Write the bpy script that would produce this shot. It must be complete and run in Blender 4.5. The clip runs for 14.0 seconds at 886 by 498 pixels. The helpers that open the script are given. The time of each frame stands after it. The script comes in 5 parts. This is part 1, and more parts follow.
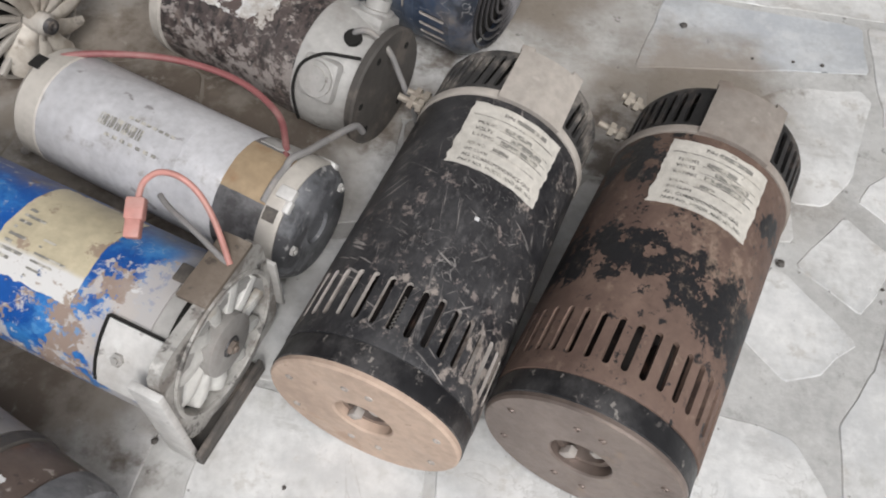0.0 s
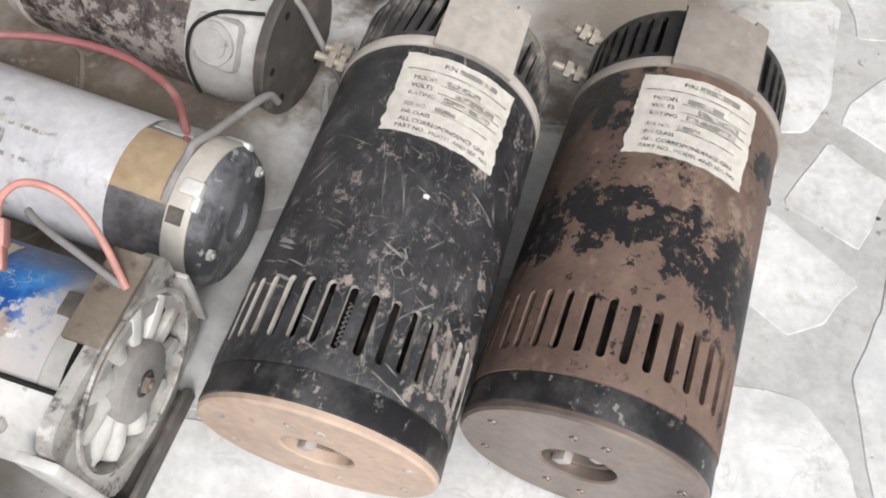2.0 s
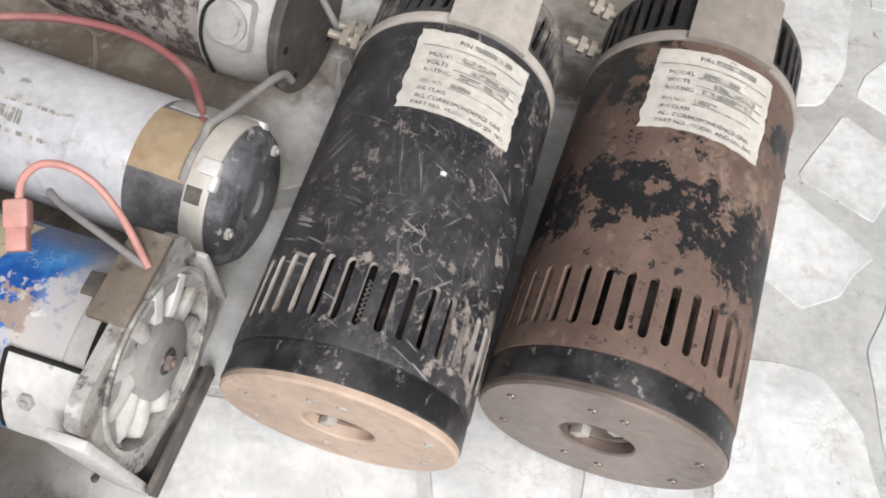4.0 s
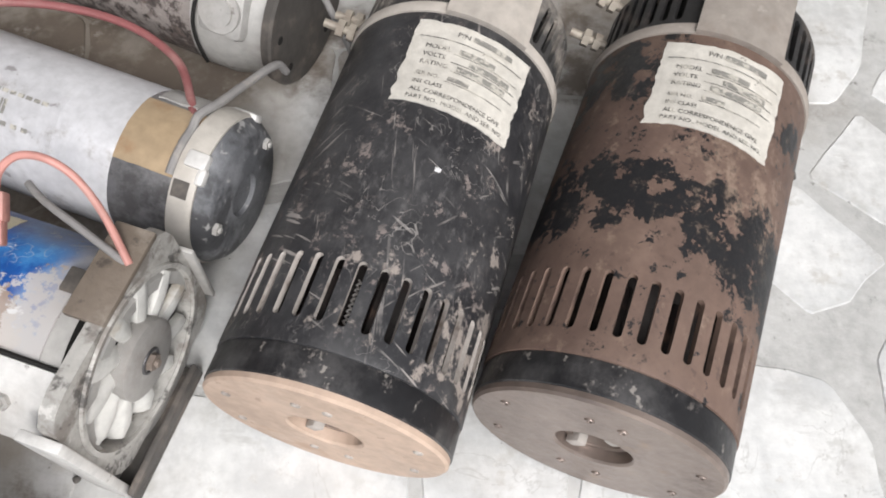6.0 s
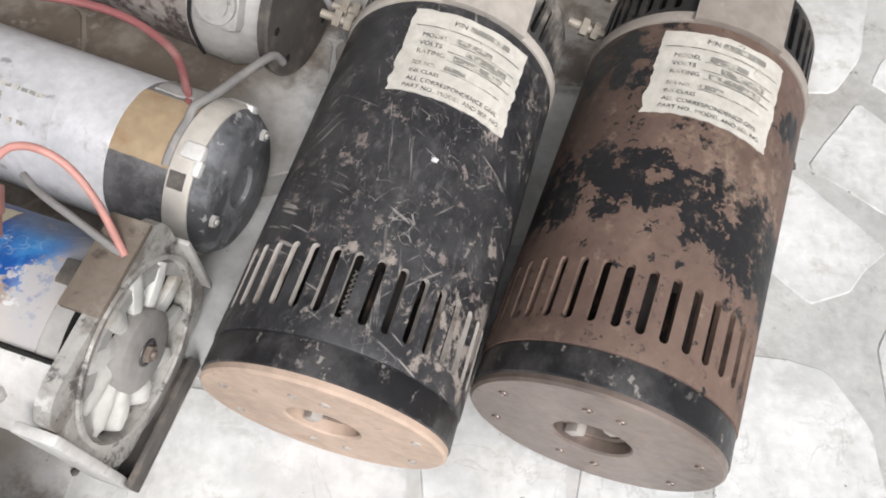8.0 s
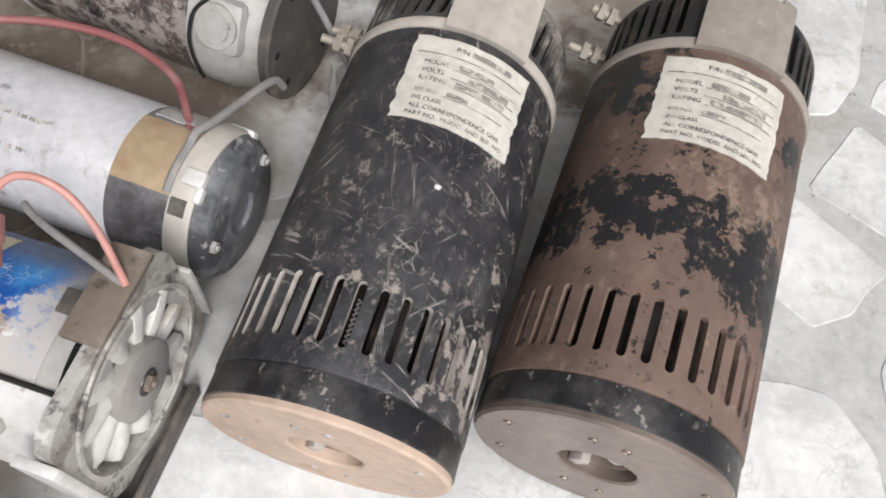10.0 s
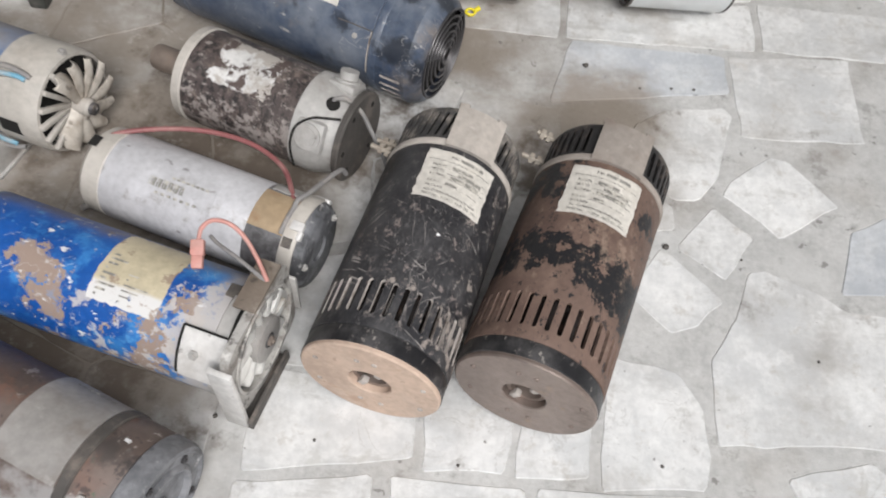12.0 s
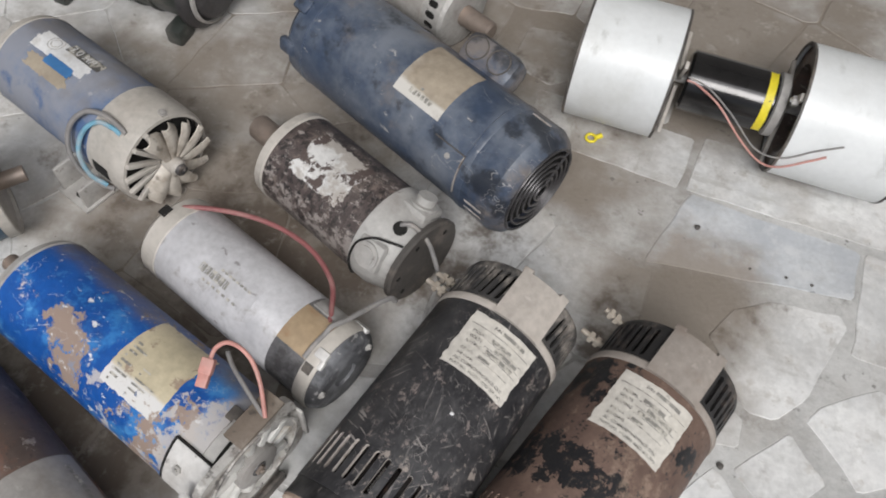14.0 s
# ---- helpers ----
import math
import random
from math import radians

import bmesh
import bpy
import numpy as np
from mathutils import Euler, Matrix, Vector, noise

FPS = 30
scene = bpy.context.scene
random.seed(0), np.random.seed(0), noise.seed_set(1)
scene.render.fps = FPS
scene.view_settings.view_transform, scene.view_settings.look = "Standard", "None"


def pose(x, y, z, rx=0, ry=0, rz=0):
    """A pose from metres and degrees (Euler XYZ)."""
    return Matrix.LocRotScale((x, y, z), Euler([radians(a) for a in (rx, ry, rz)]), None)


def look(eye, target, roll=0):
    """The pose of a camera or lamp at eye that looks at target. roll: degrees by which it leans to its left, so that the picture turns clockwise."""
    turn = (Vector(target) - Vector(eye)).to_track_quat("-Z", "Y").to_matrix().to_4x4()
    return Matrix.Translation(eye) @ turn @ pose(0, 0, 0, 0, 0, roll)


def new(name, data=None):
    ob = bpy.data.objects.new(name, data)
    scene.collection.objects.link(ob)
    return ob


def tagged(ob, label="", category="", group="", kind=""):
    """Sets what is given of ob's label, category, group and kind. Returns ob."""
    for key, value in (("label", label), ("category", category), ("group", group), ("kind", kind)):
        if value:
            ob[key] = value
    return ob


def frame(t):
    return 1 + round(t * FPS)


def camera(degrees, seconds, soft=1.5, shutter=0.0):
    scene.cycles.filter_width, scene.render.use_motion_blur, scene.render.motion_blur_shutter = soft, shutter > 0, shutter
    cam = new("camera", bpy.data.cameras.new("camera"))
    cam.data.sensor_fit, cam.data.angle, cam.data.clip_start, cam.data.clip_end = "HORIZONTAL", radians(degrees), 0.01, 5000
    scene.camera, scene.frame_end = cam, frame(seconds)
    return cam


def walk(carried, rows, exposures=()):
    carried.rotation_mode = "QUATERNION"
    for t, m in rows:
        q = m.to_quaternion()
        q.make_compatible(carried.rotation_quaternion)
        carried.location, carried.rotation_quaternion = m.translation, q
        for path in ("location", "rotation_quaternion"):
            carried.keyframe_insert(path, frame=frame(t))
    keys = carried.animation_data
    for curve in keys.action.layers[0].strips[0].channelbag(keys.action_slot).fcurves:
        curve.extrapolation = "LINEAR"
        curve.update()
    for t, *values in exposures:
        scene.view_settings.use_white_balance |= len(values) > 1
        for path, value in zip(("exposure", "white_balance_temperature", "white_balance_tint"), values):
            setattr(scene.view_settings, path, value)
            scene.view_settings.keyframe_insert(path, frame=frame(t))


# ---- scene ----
cam = camera(58.3, 14.0, soft=1.9, shutter=0.25)
PATH = [
    (0, (0.051, 0.051, 0.47), (-0.016, 1.121, -1.218), 6.7),
    (0.5, (0.045, 0.071, 0.434), (0.036, 1.128, -1.263), 7.4),
    (1, (0.036, 0.082, 0.428), (0.06, 1.114, -1.285), 7.1),
    (1.5, (0.041, 0.097, 0.418), (0.103, 1.095, -1.314), 7.6),
    (2, (0.046, 0.105, 0.415), (0.129, 1.079, -1.329), 7.6),
    (2.5, (0.042, 0.1, 0.416), (0.117, 1.061, -1.336), 6.9),
    (3, (0.041, 0.099, 0.416), (0.111, 1.055, -1.339), 6.4),
    (3.5, (0.042, 0.099, 0.415), (0.115, 1.036, -1.35), 6.5),
    (4, (0.041, 0.103, 0.416), (0.11, 1.03, -1.355), 6.5),
    (6.5, (0.052, 0.112, 0.404), (0.096, 1.021, -1.377), 6.0),
    (7, (0.055, 0.11, 0.404), (0.097, 1.017, -1.379), 5.9),
    (7.5, (0.054, 0.111, 0.401), (0.098, 1.02, -1.38), 5.9),
    (8, (0.05, 0.111, 0.403), (0.095, 1.011, -1.382), 5.8),
    (10.5, (0.046, 0.118, 0.405), (0.113, 1.075, -1.35), 6.5),
    (11, (0.053, 0.117, 0.43), (0.153, 1.12, -1.297), 7.0),
    (11.5, (0.048, 0.046, 0.509), (0.126, 1.092, -1.194), 6.6),
    (12, (0.045, -0.042, 0.623), (0.083, 1.043, -1.057), 6.7),
    (12.5, (0.062, -0.068, 0.703), (0.039, 1.052, -0.954), 5.7),
    (13, (0.066, -0.047, 0.703), (-0.066, 1.067, -0.953), 5.0),
    (13.5, (0.09, 0.058, 0.677), (-0.154, 1.118, -1.002), 4.2),
    (14, (0.096, 0.104, 0.662), (-0.217, 1.107, -1.04), 4.9),
]
walk(cam, [(t, look(eye, target, roll)) for t, eye, target, roll in PATH],
     [(0, -0.2), (0.5, 0.14), (1.5, 0.21), (3, 0.18), (8, 0.18), (10.5, 0.11), (11.5, 0.05), (12.5, -0.1), (13, -0.17), (13.5, -0.22), (14, -0.25)])

# ---- light ----
world = bpy.data.worlds.new("world")
scene.world = world
world.use_nodes = True
wn = world.node_tree
sky = wn.nodes.new("ShaderNodeTexSky")
sky.sky_type, sky.sun_disc = "NISHITA", False
sky.sun_elevation, sky.sun_rotation = radians(46), radians(166)
wn.links.new(sky.outputs[0], wn.nodes["Background"].inputs[0])
wn.nodes["Background"].inputs[1].default_value = 0.05

SUN = bpy.data.lights.new("sun", "SUN")
SUN.energy, SUN.angle, SUN.color = 1.8, radians(20), (1.0, 0.975, 0.95)
new("sun", SUN).matrix_world = look((0.9, -3.6, 3.9), (0, 0, 0))

# Unseen area lamp, added to stand in for skylight from the open front.
SKY_FILL = bpy.data.lights.new("sky_fill_light", "AREA")
SKY_FILL.shape, SKY_FILL.size, SKY_FILL.size_y = "RECTANGLE", 3.0, 1.8
SKY_FILL.energy, SKY_FILL.color = 81, (0.985, 0.985, 1.0)
new("sky_fill_light", SKY_FILL).matrix_world = look((0.75, -0.95, 2.4), (0.1, 0.5, 0.0))


# ---- materials ----
def mat(name, color, rough=0.6, metal=0.0, layers=(), bump=0.15, bump_scale=220.0, vary=0.0, mottle=0.2):
    """A surface in layers: paint, dust, rust, scratches. Each layer is a dict; sizes are in 1/m."""
    m = bpy.data.materials.new(name)
    m.use_nodes = True
    t = m.node_tree
    N, L = t.nodes, t.links
    bsdf = N["Principled BSDF"]
    tex = N.new("ShaderNodeTexCoord")

    def math_node(op, a, b=None, clamp=False):
        n = N.new("ShaderNodeMath")
        n.operation, n.use_clamp = op, clamp
        for k, v in enumerate((a, b)):
            if v is None:
                continue
            if isinstance(v, (int, float)):
                n.inputs[k].default_value = v
            else:
                L.new(v, n.inputs[k])
        return n.outputs[0]

    def noise_of(scale, detail, seed, stretch, rough_=0.6, warp=0.0, turn=None):
        mp = N.new("ShaderNodeMapping")
        if turn is not None:
            mp.vector_type = "TEXTURE"
            mp.inputs["Rotation"].default_value = (0, 0, radians(turn))
            stretch = tuple(1 / q for q in stretch)
        mp.inputs["Location"].default_value = (seed * 1.37, seed * 0.71, seed * 2.13)
        mp.inputs["Scale"].default_value = stretch
        L.new(tex.outputs["Object"], mp.inputs["Vector"])
        n = N.new("ShaderNodeTexNoise")
        n.inputs["Scale"].default_value, n.inputs["Detail"].default_value = scale, detail
        n.inputs["Roughness"].default_value, n.inputs["Distortion"].default_value = rough_, warp
        L.new(mp.outputs[0], n.inputs["Vector"])
        return n.outputs["Fac"]

    def ramp(v, lo, hi):
        n = N.new("ShaderNodeMapRange")
        n.interpolation_type = "SMOOTHSTEP"
        n.inputs["From Min"].default_value, n.inputs["From Max"].default_value = lo, hi
        L.new(v, n.inputs["Value"])
        return n.outputs["Result"]

    def mixed(fac, a, b, kind="RGBA"):
        n = N.new("ShaderNodeMix")
        n.data_type = kind
        ia, ib, io = (6, 7, 2) if kind == "RGBA" else (2, 3, 0)
        L.new(fac, n.inputs[0])
        for k, v in ((ia, a), (ib, b)):
            if isinstance(v, bpy.types.NodeSocket):
                L.new(v, n.inputs[k])
            elif kind == "RGBA":
                n.inputs[k].default_value = (*v, 1)
            else:
                n.inputs[k].default_value = v
        return n.outputs[io]

    # base with a soft two-scale variation
    f = math_node("ADD", math_node("MULTIPLY", noise_of(14, 4, 3, (1, 1, 1)), 0.6), math_node("MULTIPLY", noise_of(150, 5, 8, (1, 1, 1)), 0.4))
    col = mixed(ramp(f, 0.3, 0.7), tuple(c * (1 - 1.1 * mottle) for c in color), tuple(min(1, c * (1 + mottle)) for c in color))
    if vary:
        info = N.new("ShaderNodeObjectInfo")
        n = N.new("ShaderNodeHueSaturation")
        L.new(col, n.inputs["Color"])
        v = N.new("ShaderNodeMapRange")
        v.inputs["To Min"].default_value, v.inputs["To Max"].default_value = 1 - vary, 1 + vary
        L.new(info.outputs["Random"], v.inputs["Value"])
        L.new(v.outputs[0], n.inputs["Value"])
        col = n.outputs["Color"]
    ro, me, height = rough, metal, None
    for k, la in enumerate(layers):
        v = noise_of(la["scale"], la.get("detail", 6), la.get("seed", k + 1), la.get("stretch", (1, 1, 1)), la.get("rough_", 0.6), la.get("warp", 0), la.get("turn"))
        if la.get("kind") == "ridge":
            v = math_node("SUBTRACT", 0.5, math_node("ABSOLUTE", math_node("SUBTRACT", v, 0.5)))
        for axis, centre, half, gain in la.get("bands", ()):
            sep = N.new("ShaderNodeSeparateXYZ")
            L.new(tex.outputs["Object"], sep.inputs[0])
            d = math_node("ABSOLUTE", math_node("SUBTRACT", sep.outputs[axis], centre))
            v = math_node("ADD", v, math_node("MULTIPLY", math_node("SUBTRACT", 1.0, ramp(d, half * 0.5, half * 1.5)), gain))
        for cx, cy, radius, gain in la.get("spots", ()):
            n = N.new("ShaderNodeVectorMath")
            n.operation = "DISTANCE"
            flat = N.new("ShaderNodeVectorMath")
            flat.operation = "MULTIPLY"
            flat.inputs[1].default_value = (1, 1, 0)
            L.new(tex.outputs["Object"], flat.inputs[0])
            L.new(flat.outputs[0], n.inputs[0])
            n.inputs[1].default_value = (cx, cy, 0)
            v = math_node("ADD", v, math_node("MULTIPLY", math_node("SUBTRACT", 1.0, ramp(n.outputs["Value"], 0, radius)), gain))
        fac = ramp(v, la["lo"], la["hi"])
        if "mask" in la:
            sc, lo, hi = la["mask"]
            fac = math_node("MULTIPLY", fac, ramp(noise_of(sc, 4, k + 31, (1, 1, 1)), lo, hi))
        if "amount" in la:
            fac = math_node("MULTIPLY", fac, la["amount"])
        col = mixed(fac, col, la["color"])
        if "rough" in la:
            ro = mixed(fac, ro, la["rough"], "FLOAT")
        if "metal" in la:
            me = mixed(fac, me, la["metal"], "FLOAT")
        if "relief" in la:
            h = math_node("MULTIPLY", fac, la["relief"])
            height = h if height is None else math_node("ADD", height, h)
    L.new(col, bsdf.inputs["Base Color"])
    fine = noise_of(bump_scale, 6, 5, (1, 1, 1))
    rough_var = math_node("MULTIPLY", math_node("SUBTRACT", fine, 0.5), 0.25)
    L.new(math_node("ADD", ro, rough_var, True), bsdf.inputs["Roughness"])
    if isinstance(me, (int, float)):
        bsdf.inputs["Metallic"].default_value = me
    else:
        L.new(me, bsdf.inputs["Metallic"])
    total = fine if height is None else math_node("ADD", fine, height)
    b = N.new("ShaderNodeBump")
    b.inputs["Strength"].default_value, b.inputs["Distance"].default_value = bump, 0.002
    L.new(total, b.inputs["Height"])
    L.new(b.outputs[0], bsdf.inputs["Normal"])
    return m


DUST = (0.42, 0.36, 0.31)
M_BLACK = mat("chipped_black_paint", (0.021, 0.021, 0.024), 0.42, layers=[
    dict(color=(0.1, 0.098, 0.1), scale=30, lo=0.4, hi=0.75, detail=12, rough_=0.7, rough=0.55, amount=0.6),
    dict(color=(0.13, 0.125, 0.125), scale=260, lo=0.5, hi=0.68, detail=8, rough_=0.75, stretch=(0.5, 1, 1), mask=(16, 0.4, 0.62), rough=0.6, amount=0.6),
    dict(color=(0.24, 0.2, 0.185), scale=105, lo=0.585, hi=0.63, detail=12, rough_=0.74, mask=(24, 0.45, 0.58), rough=0.8, amount=0.8, bands=[(0, 0.078, 0.045, 0.025)]),
    dict(color=(0.3, 0.27, 0.25), scale=190, lo=0.63, hi=0.67, detail=9, rough_=0.72, stretch=(0.5, 1, 1), mask=(22, 0.4, 0.58), rough=0.8, amount=0.8, bands=[(0, 0.1, 0.05, 0.012)]),
    dict(color=(0.34, 0.31, 0.29), scale=420, lo=0.645, hi=0.69, detail=2, stretch=(0.045, 1, 0.1), turn=14, mask=(30, 0.42, 0.58), rough=0.7, amount=0.7),
    dict(color=(0.34, 0.31, 0.29), scale=380, lo=0.65, hi=0.69, detail=2, seed=7, stretch=(0.05, 1, 0.1), turn=-38, mask=(26, 0.44, 0.6), rough=0.7, amount=0.75),
    dict(color=(0.36, 0.33, 0.31), scale=340, lo=0.65, hi=0.685, detail=2, seed=21, stretch=(0.06, 1, 0.1), turn=66, mask=(24, 0.44, 0.6), rough=0.7, amount=0.8, bands=[(0, 0.07, 0.03, 0.015)]),
    dict(color=(0.36, 0.335, 0.315), scale=44, lo=0.495, hi=0.4995, kind="ridge", detail=3, warp=0.8, mask=(34, 0.46, 0.58), rough=0.7, amount=0.6, bands=[(0, 0.07, 0.03, 0.0008)]),
    dict(color=(0.36, 0.31, 0.275), scale=60, lo=0.62, hi=0.68, detail=12, rough_=0.74, rough=0.85, amount=0.8, bands=[(0, 0.042, 0.022, 0.07), (1, -0.05, 0.016, 0.06)]),
    dict(color=(0.36, 0.345, 0.335), scale=9, lo=0.42, hi=0.9, detail=10, rough_=0.68, rough=0.8, amount=0.16)])
M_BROWN = mat("rusty_brown_primer", (0.15, 0.098, 0.077), 0.68, layers=[
    dict(color=(0.24, 0.165, 0.13), scale=26, lo=0.45, hi=0.75, detail=10, amount=0.6),
    # Darker on the +y flank: shade beside the black motor put into colour.
    dict(color=(0.09, 0.055, 0.045), scale=18, lo=0.55, hi=0.75, detail=10, amount=0.6, bands=[(1, 0.045, 0.025, 0.15)]),
    dict(color=(0.014, 0.014, 0.016), scale=70, lo=0.622, hi=0.64, detail=12, rough_=0.7, rough=0.5, relief=0.5, bands=[(0, 0.095, 0.021, 0.175)]),
    # Black paint remains; the spot left of the label also carries flank shading.
    dict(color=(0.014, 0.014, 0.016), scale=70, lo=0.63, hi=0.65, detail=12, rough_=0.7, seed=9, rough=0.5, relief=0.5, spots=[(0.172, 0.04, 0.05, 0.22), (0.105, 0.035, 0.03, 0.1)]),
    dict(color=(0.014, 0.014, 0.016), scale=60, lo=0.64, hi=0.66, detail=12, rough_=0.7, seed=14, rough=0.5, relief=0.5, spots=[(0.082, -0.042, 0.045, 0.23), (0.165, -0.045, 0.022, 0.2), (0.132, 0.0, 0.02, 0.12)]),
    dict(color=(0.34, 0.25, 0.19), scale=90, lo=0.55, hi=0.72, detail=11, rough_=0.74, amount=0.6, spots=[(0.125, -0.02, 0.05, 0.1)]),
    dict(color=(0.014, 0.014, 0.016), scale=160, lo=0.61, hi=0.635, detail=9, rough_=0.72, seed=19, rough=0.5, mask=(22, 0.5, 0.58), bands=[(0, 0.095, 0.05, 0.03)]),
    dict(color=(0.06, 0.04, 0.035), scale=200, lo=0.6, hi=0.7, detail=4, amount=0.5)])
M_BAND = mat("worn_black_band", (0.017, 0.017, 0.019), 0.38, layers=[
    dict(color=(0.13, 0.125, 0.125), scale=26, lo=0.45, hi=0.7, detail=11, rough_=0.7, rough=0.6, amount=0.6),
    dict(color=(0.3, 0.27, 0.25), scale=60, lo=0.58, hi=0.64, detail=11, rough_=0.72, rough=0.8, amount=0.65, mask=(16, 0.4, 0.6)),
    dict(color=(0.36, 0.33, 0.3), scale=130, lo=0.62, hi=0.67, detail=6, rough=0.8, amount=0.7)])
M_TAN = mat("tan_rusted_plate", (0.5, 0.375, 0.295), 0.75, layers=[
    dict(color=(0.58, 0.47, 0.395), scale=18, lo=0.45, hi=0.75, detail=9, amount=0.6),
    dict(color=(0.38, 0.24, 0.16), scale=34, lo=0.56, hi=0.72, detail=10, amount=0.5),
    dict(color=(0.25, 0.17, 0.13), scale=90, lo=0.66, hi=0.7, amount=0.5)])
M_RUSTPLATE = mat("dull_steel_plate", (0.25, 0.2, 0.175), 0.34, 0.55, layers=[
    dict(color=(0.36, 0.3, 0.26), scale=16, lo=0.45, hi=0.75, detail=9, amount=0.7, rough=0.42),
    dict(color=(0.11, 0.085, 0.075), scale=26, lo=0.52, hi=0.7, detail=11, rough_=0.68, amount=0.7, rough=0.6, metal=0.15),
    dict(color=(0.3, 0.24, 0.2), scale=300, lo=0.6, hi=0.68, detail=3, stretch=(1, 0.08, 1), turn=0, amount=0.5, rough=0.5),
    dict(color=(0.46, 0.31, 0.19), scale=24, lo=0.6, hi=0.74, detail=7, amount=0.6, rough=0.6, metal=0.1)])
M_EDGE = mat("dusty_bare_edge", (0.4, 0.365, 0.335), 0.75, layers=[dict(color=(0.16, 0.125, 0.105), scale=60, lo=0.48, hi=0.72)])
M_EDGEBROWN = mat("rusty_edge", (0.2, 0.135, 0.105), 0.75, layers=[dict(color=(0.09, 0.06, 0.05), scale=60, lo=0.45, hi=0.7)])
M_DARK = mat("dark_windings", (0.02, 0.015, 0.013), 0.7, layers=[dict(color=(0.12, 0.07, 0.05), scale=60, lo=0.55, hi=0.7, amount=0.7)])
# Near-black painted as the shade inside openings; also the colour of black cables.
M_HOLESHADE_BLACK = mat("hole_shade_and_black", (0.01, 0.009, 0.008), 0.9)
M_GREYTAB = mat("warm_grey_cover", (0.43, 0.39, 0.35), 0.6, layers=[
    dict(color=(0.3, 0.25, 0.21), scale=25, lo=0.5, hi=0.75, amount=0.6), dict(color=(0.55, 0.5, 0.46), scale=80, lo=0.6, hi=0.7, amount=0.5)])
M_GREYTAB2 = mat("dirty_grey_cover", (0.3, 0.265, 0.235), 0.62, layers=[
    dict(color=(0.2, 0.15, 0.12), scale=25, lo=0.48, hi=0.72, amount=0.7), dict(color=(0.45, 0.4, 0.36), scale=80, lo=0.6, hi=0.7, amount=0.5)])
M_CAGE = mat("dusty_dark_cage", (0.05, 0.048, 0.047), 0.6, layers=[dict(color=(0.36, 0.32, 0.28), scale=40, lo=0.45, hi=0.7, rough=0.8, amount=0.85)])
M_CAGE2 = mat("black_cage", (0.022, 0.021, 0.021), 0.5, layers=[dict(color=(0.25, 0.2, 0.17), scale=40, lo=0.5, hi=0.75, rough=0.8, amount=0.7)])
M_LABEL = mat("grimy_paper_label", (0.6, 0.57, 0.515), 0.5, layers=[
    dict(color=(0.42, 0.375, 0.31), scale=35, lo=0.5, hi=0.72, detail=10, amount=0.65),
    dict(color=(0.11, 0.095, 0.08), scale=60, lo=0.655, hi=0.685, detail=11, rough_=0.7, amount=0.85),
    dict(color=(0.2, 0.17, 0.15), scale=45, lo=0.493, hi=0.5, kind="ridge", detail=2, mask=(20, 0.55, 0.65), amount=0.6)], bump=0.12)
M_INK = mat("faded_black_ink", (0.085, 0.082, 0.078), 0.6, layers=[dict(color=(0.5, 0.47, 0.41), scale=140, lo=0.47, hi=0.6, amount=0.85)])
M_INKPALE = mat("pale_grey_ink", (0.24, 0.23, 0.21), 0.6, layers=[dict(color=(0.52, 0.49, 0.43), scale=220, lo=0.47, hi=0.58, amount=0.9)])
M_BLUE = mat("scuffed_blue_paint", (0.012, 0.085, 0.33), 0.34, layers=[
    dict(color=(0.05, 0.23, 0.55), scale=26, lo=0.5, hi=0.62, detail=10, rough_=0.68, amount=0.75, bands=[(0, 0.2, 0.05, 0.08)]),
    dict(color=(0.3, 0.225, 0.185), scale=48, lo=0.635, hi=0.66, detail=12, rough_=0.72, rough=0.85, relief=0.4,
         spots=[(0.078, -0.014, 0.032, 0.25), (0.106, -0.034, 0.03, 0.2), (0.165, -0.047, 0.05, 0.13), (0.2, -0.036, 0.045, 0.13), (0.215, 0.0, 0.045, 0.15), (0.15, 0.03, 0.05, 0.12)]),
    dict(color=(0.5, 0.47, 0.45), scale=60, lo=0.61, hi=0.65, detail=12, rough_=0.72, seed=12, rough=0.85, amount=0.85, spots=[(0.185, -0.046, 0.07, 0.09), (0.235, -0.01, 0.05, 0.2), (0.225, -0.04, 0.03, 0.14), (0.1, -0.03, 0.05, 0.06)]),
    dict(color=(0.64, 0.64, 0.64), scale=110, lo=0.64, hi=0.67, detail=6, stretch=(0.6, 1, 1), rough=0.7),
    dict(color=(0.5, 0.52, 0.56), scale=360, lo=0.65, hi=0.69, detail=3, seed=27, stretch=(0.08, 1, 0.15), turn=35, mask=(24, 0.45, 0.6), rough=0.7, amount=0.7),
    dict(color=(0.1, 0.3, 0.58), scale=70, lo=0.56, hi=0.62, detail=11, rough_=0.72, seed=31, mask=(18, 0.46, 0.6), rough=0.5, amount=0.75),
    dict(color=(0.5, 0.5, 0.5), scale=60, lo=0.491, hi=0.4995, kind="ridge", detail=2, mask=(30, 0.5, 0.62), rough=0.7, amount=0.65),
    dict(color=(0.16, 0.135, 0.12), scale=12, lo=0.5, hi=0.85, amount=0.75, rough=0.75, bands=[(1, 0.045, 0.02, 0.26)]),
    dict(color=(0.42, 0.395, 0.375), scale=14, lo=0.55, hi=0.85, amount=0.75, rough=0.7, bands=[(0, 0.25, 0.025, 0.3)])])
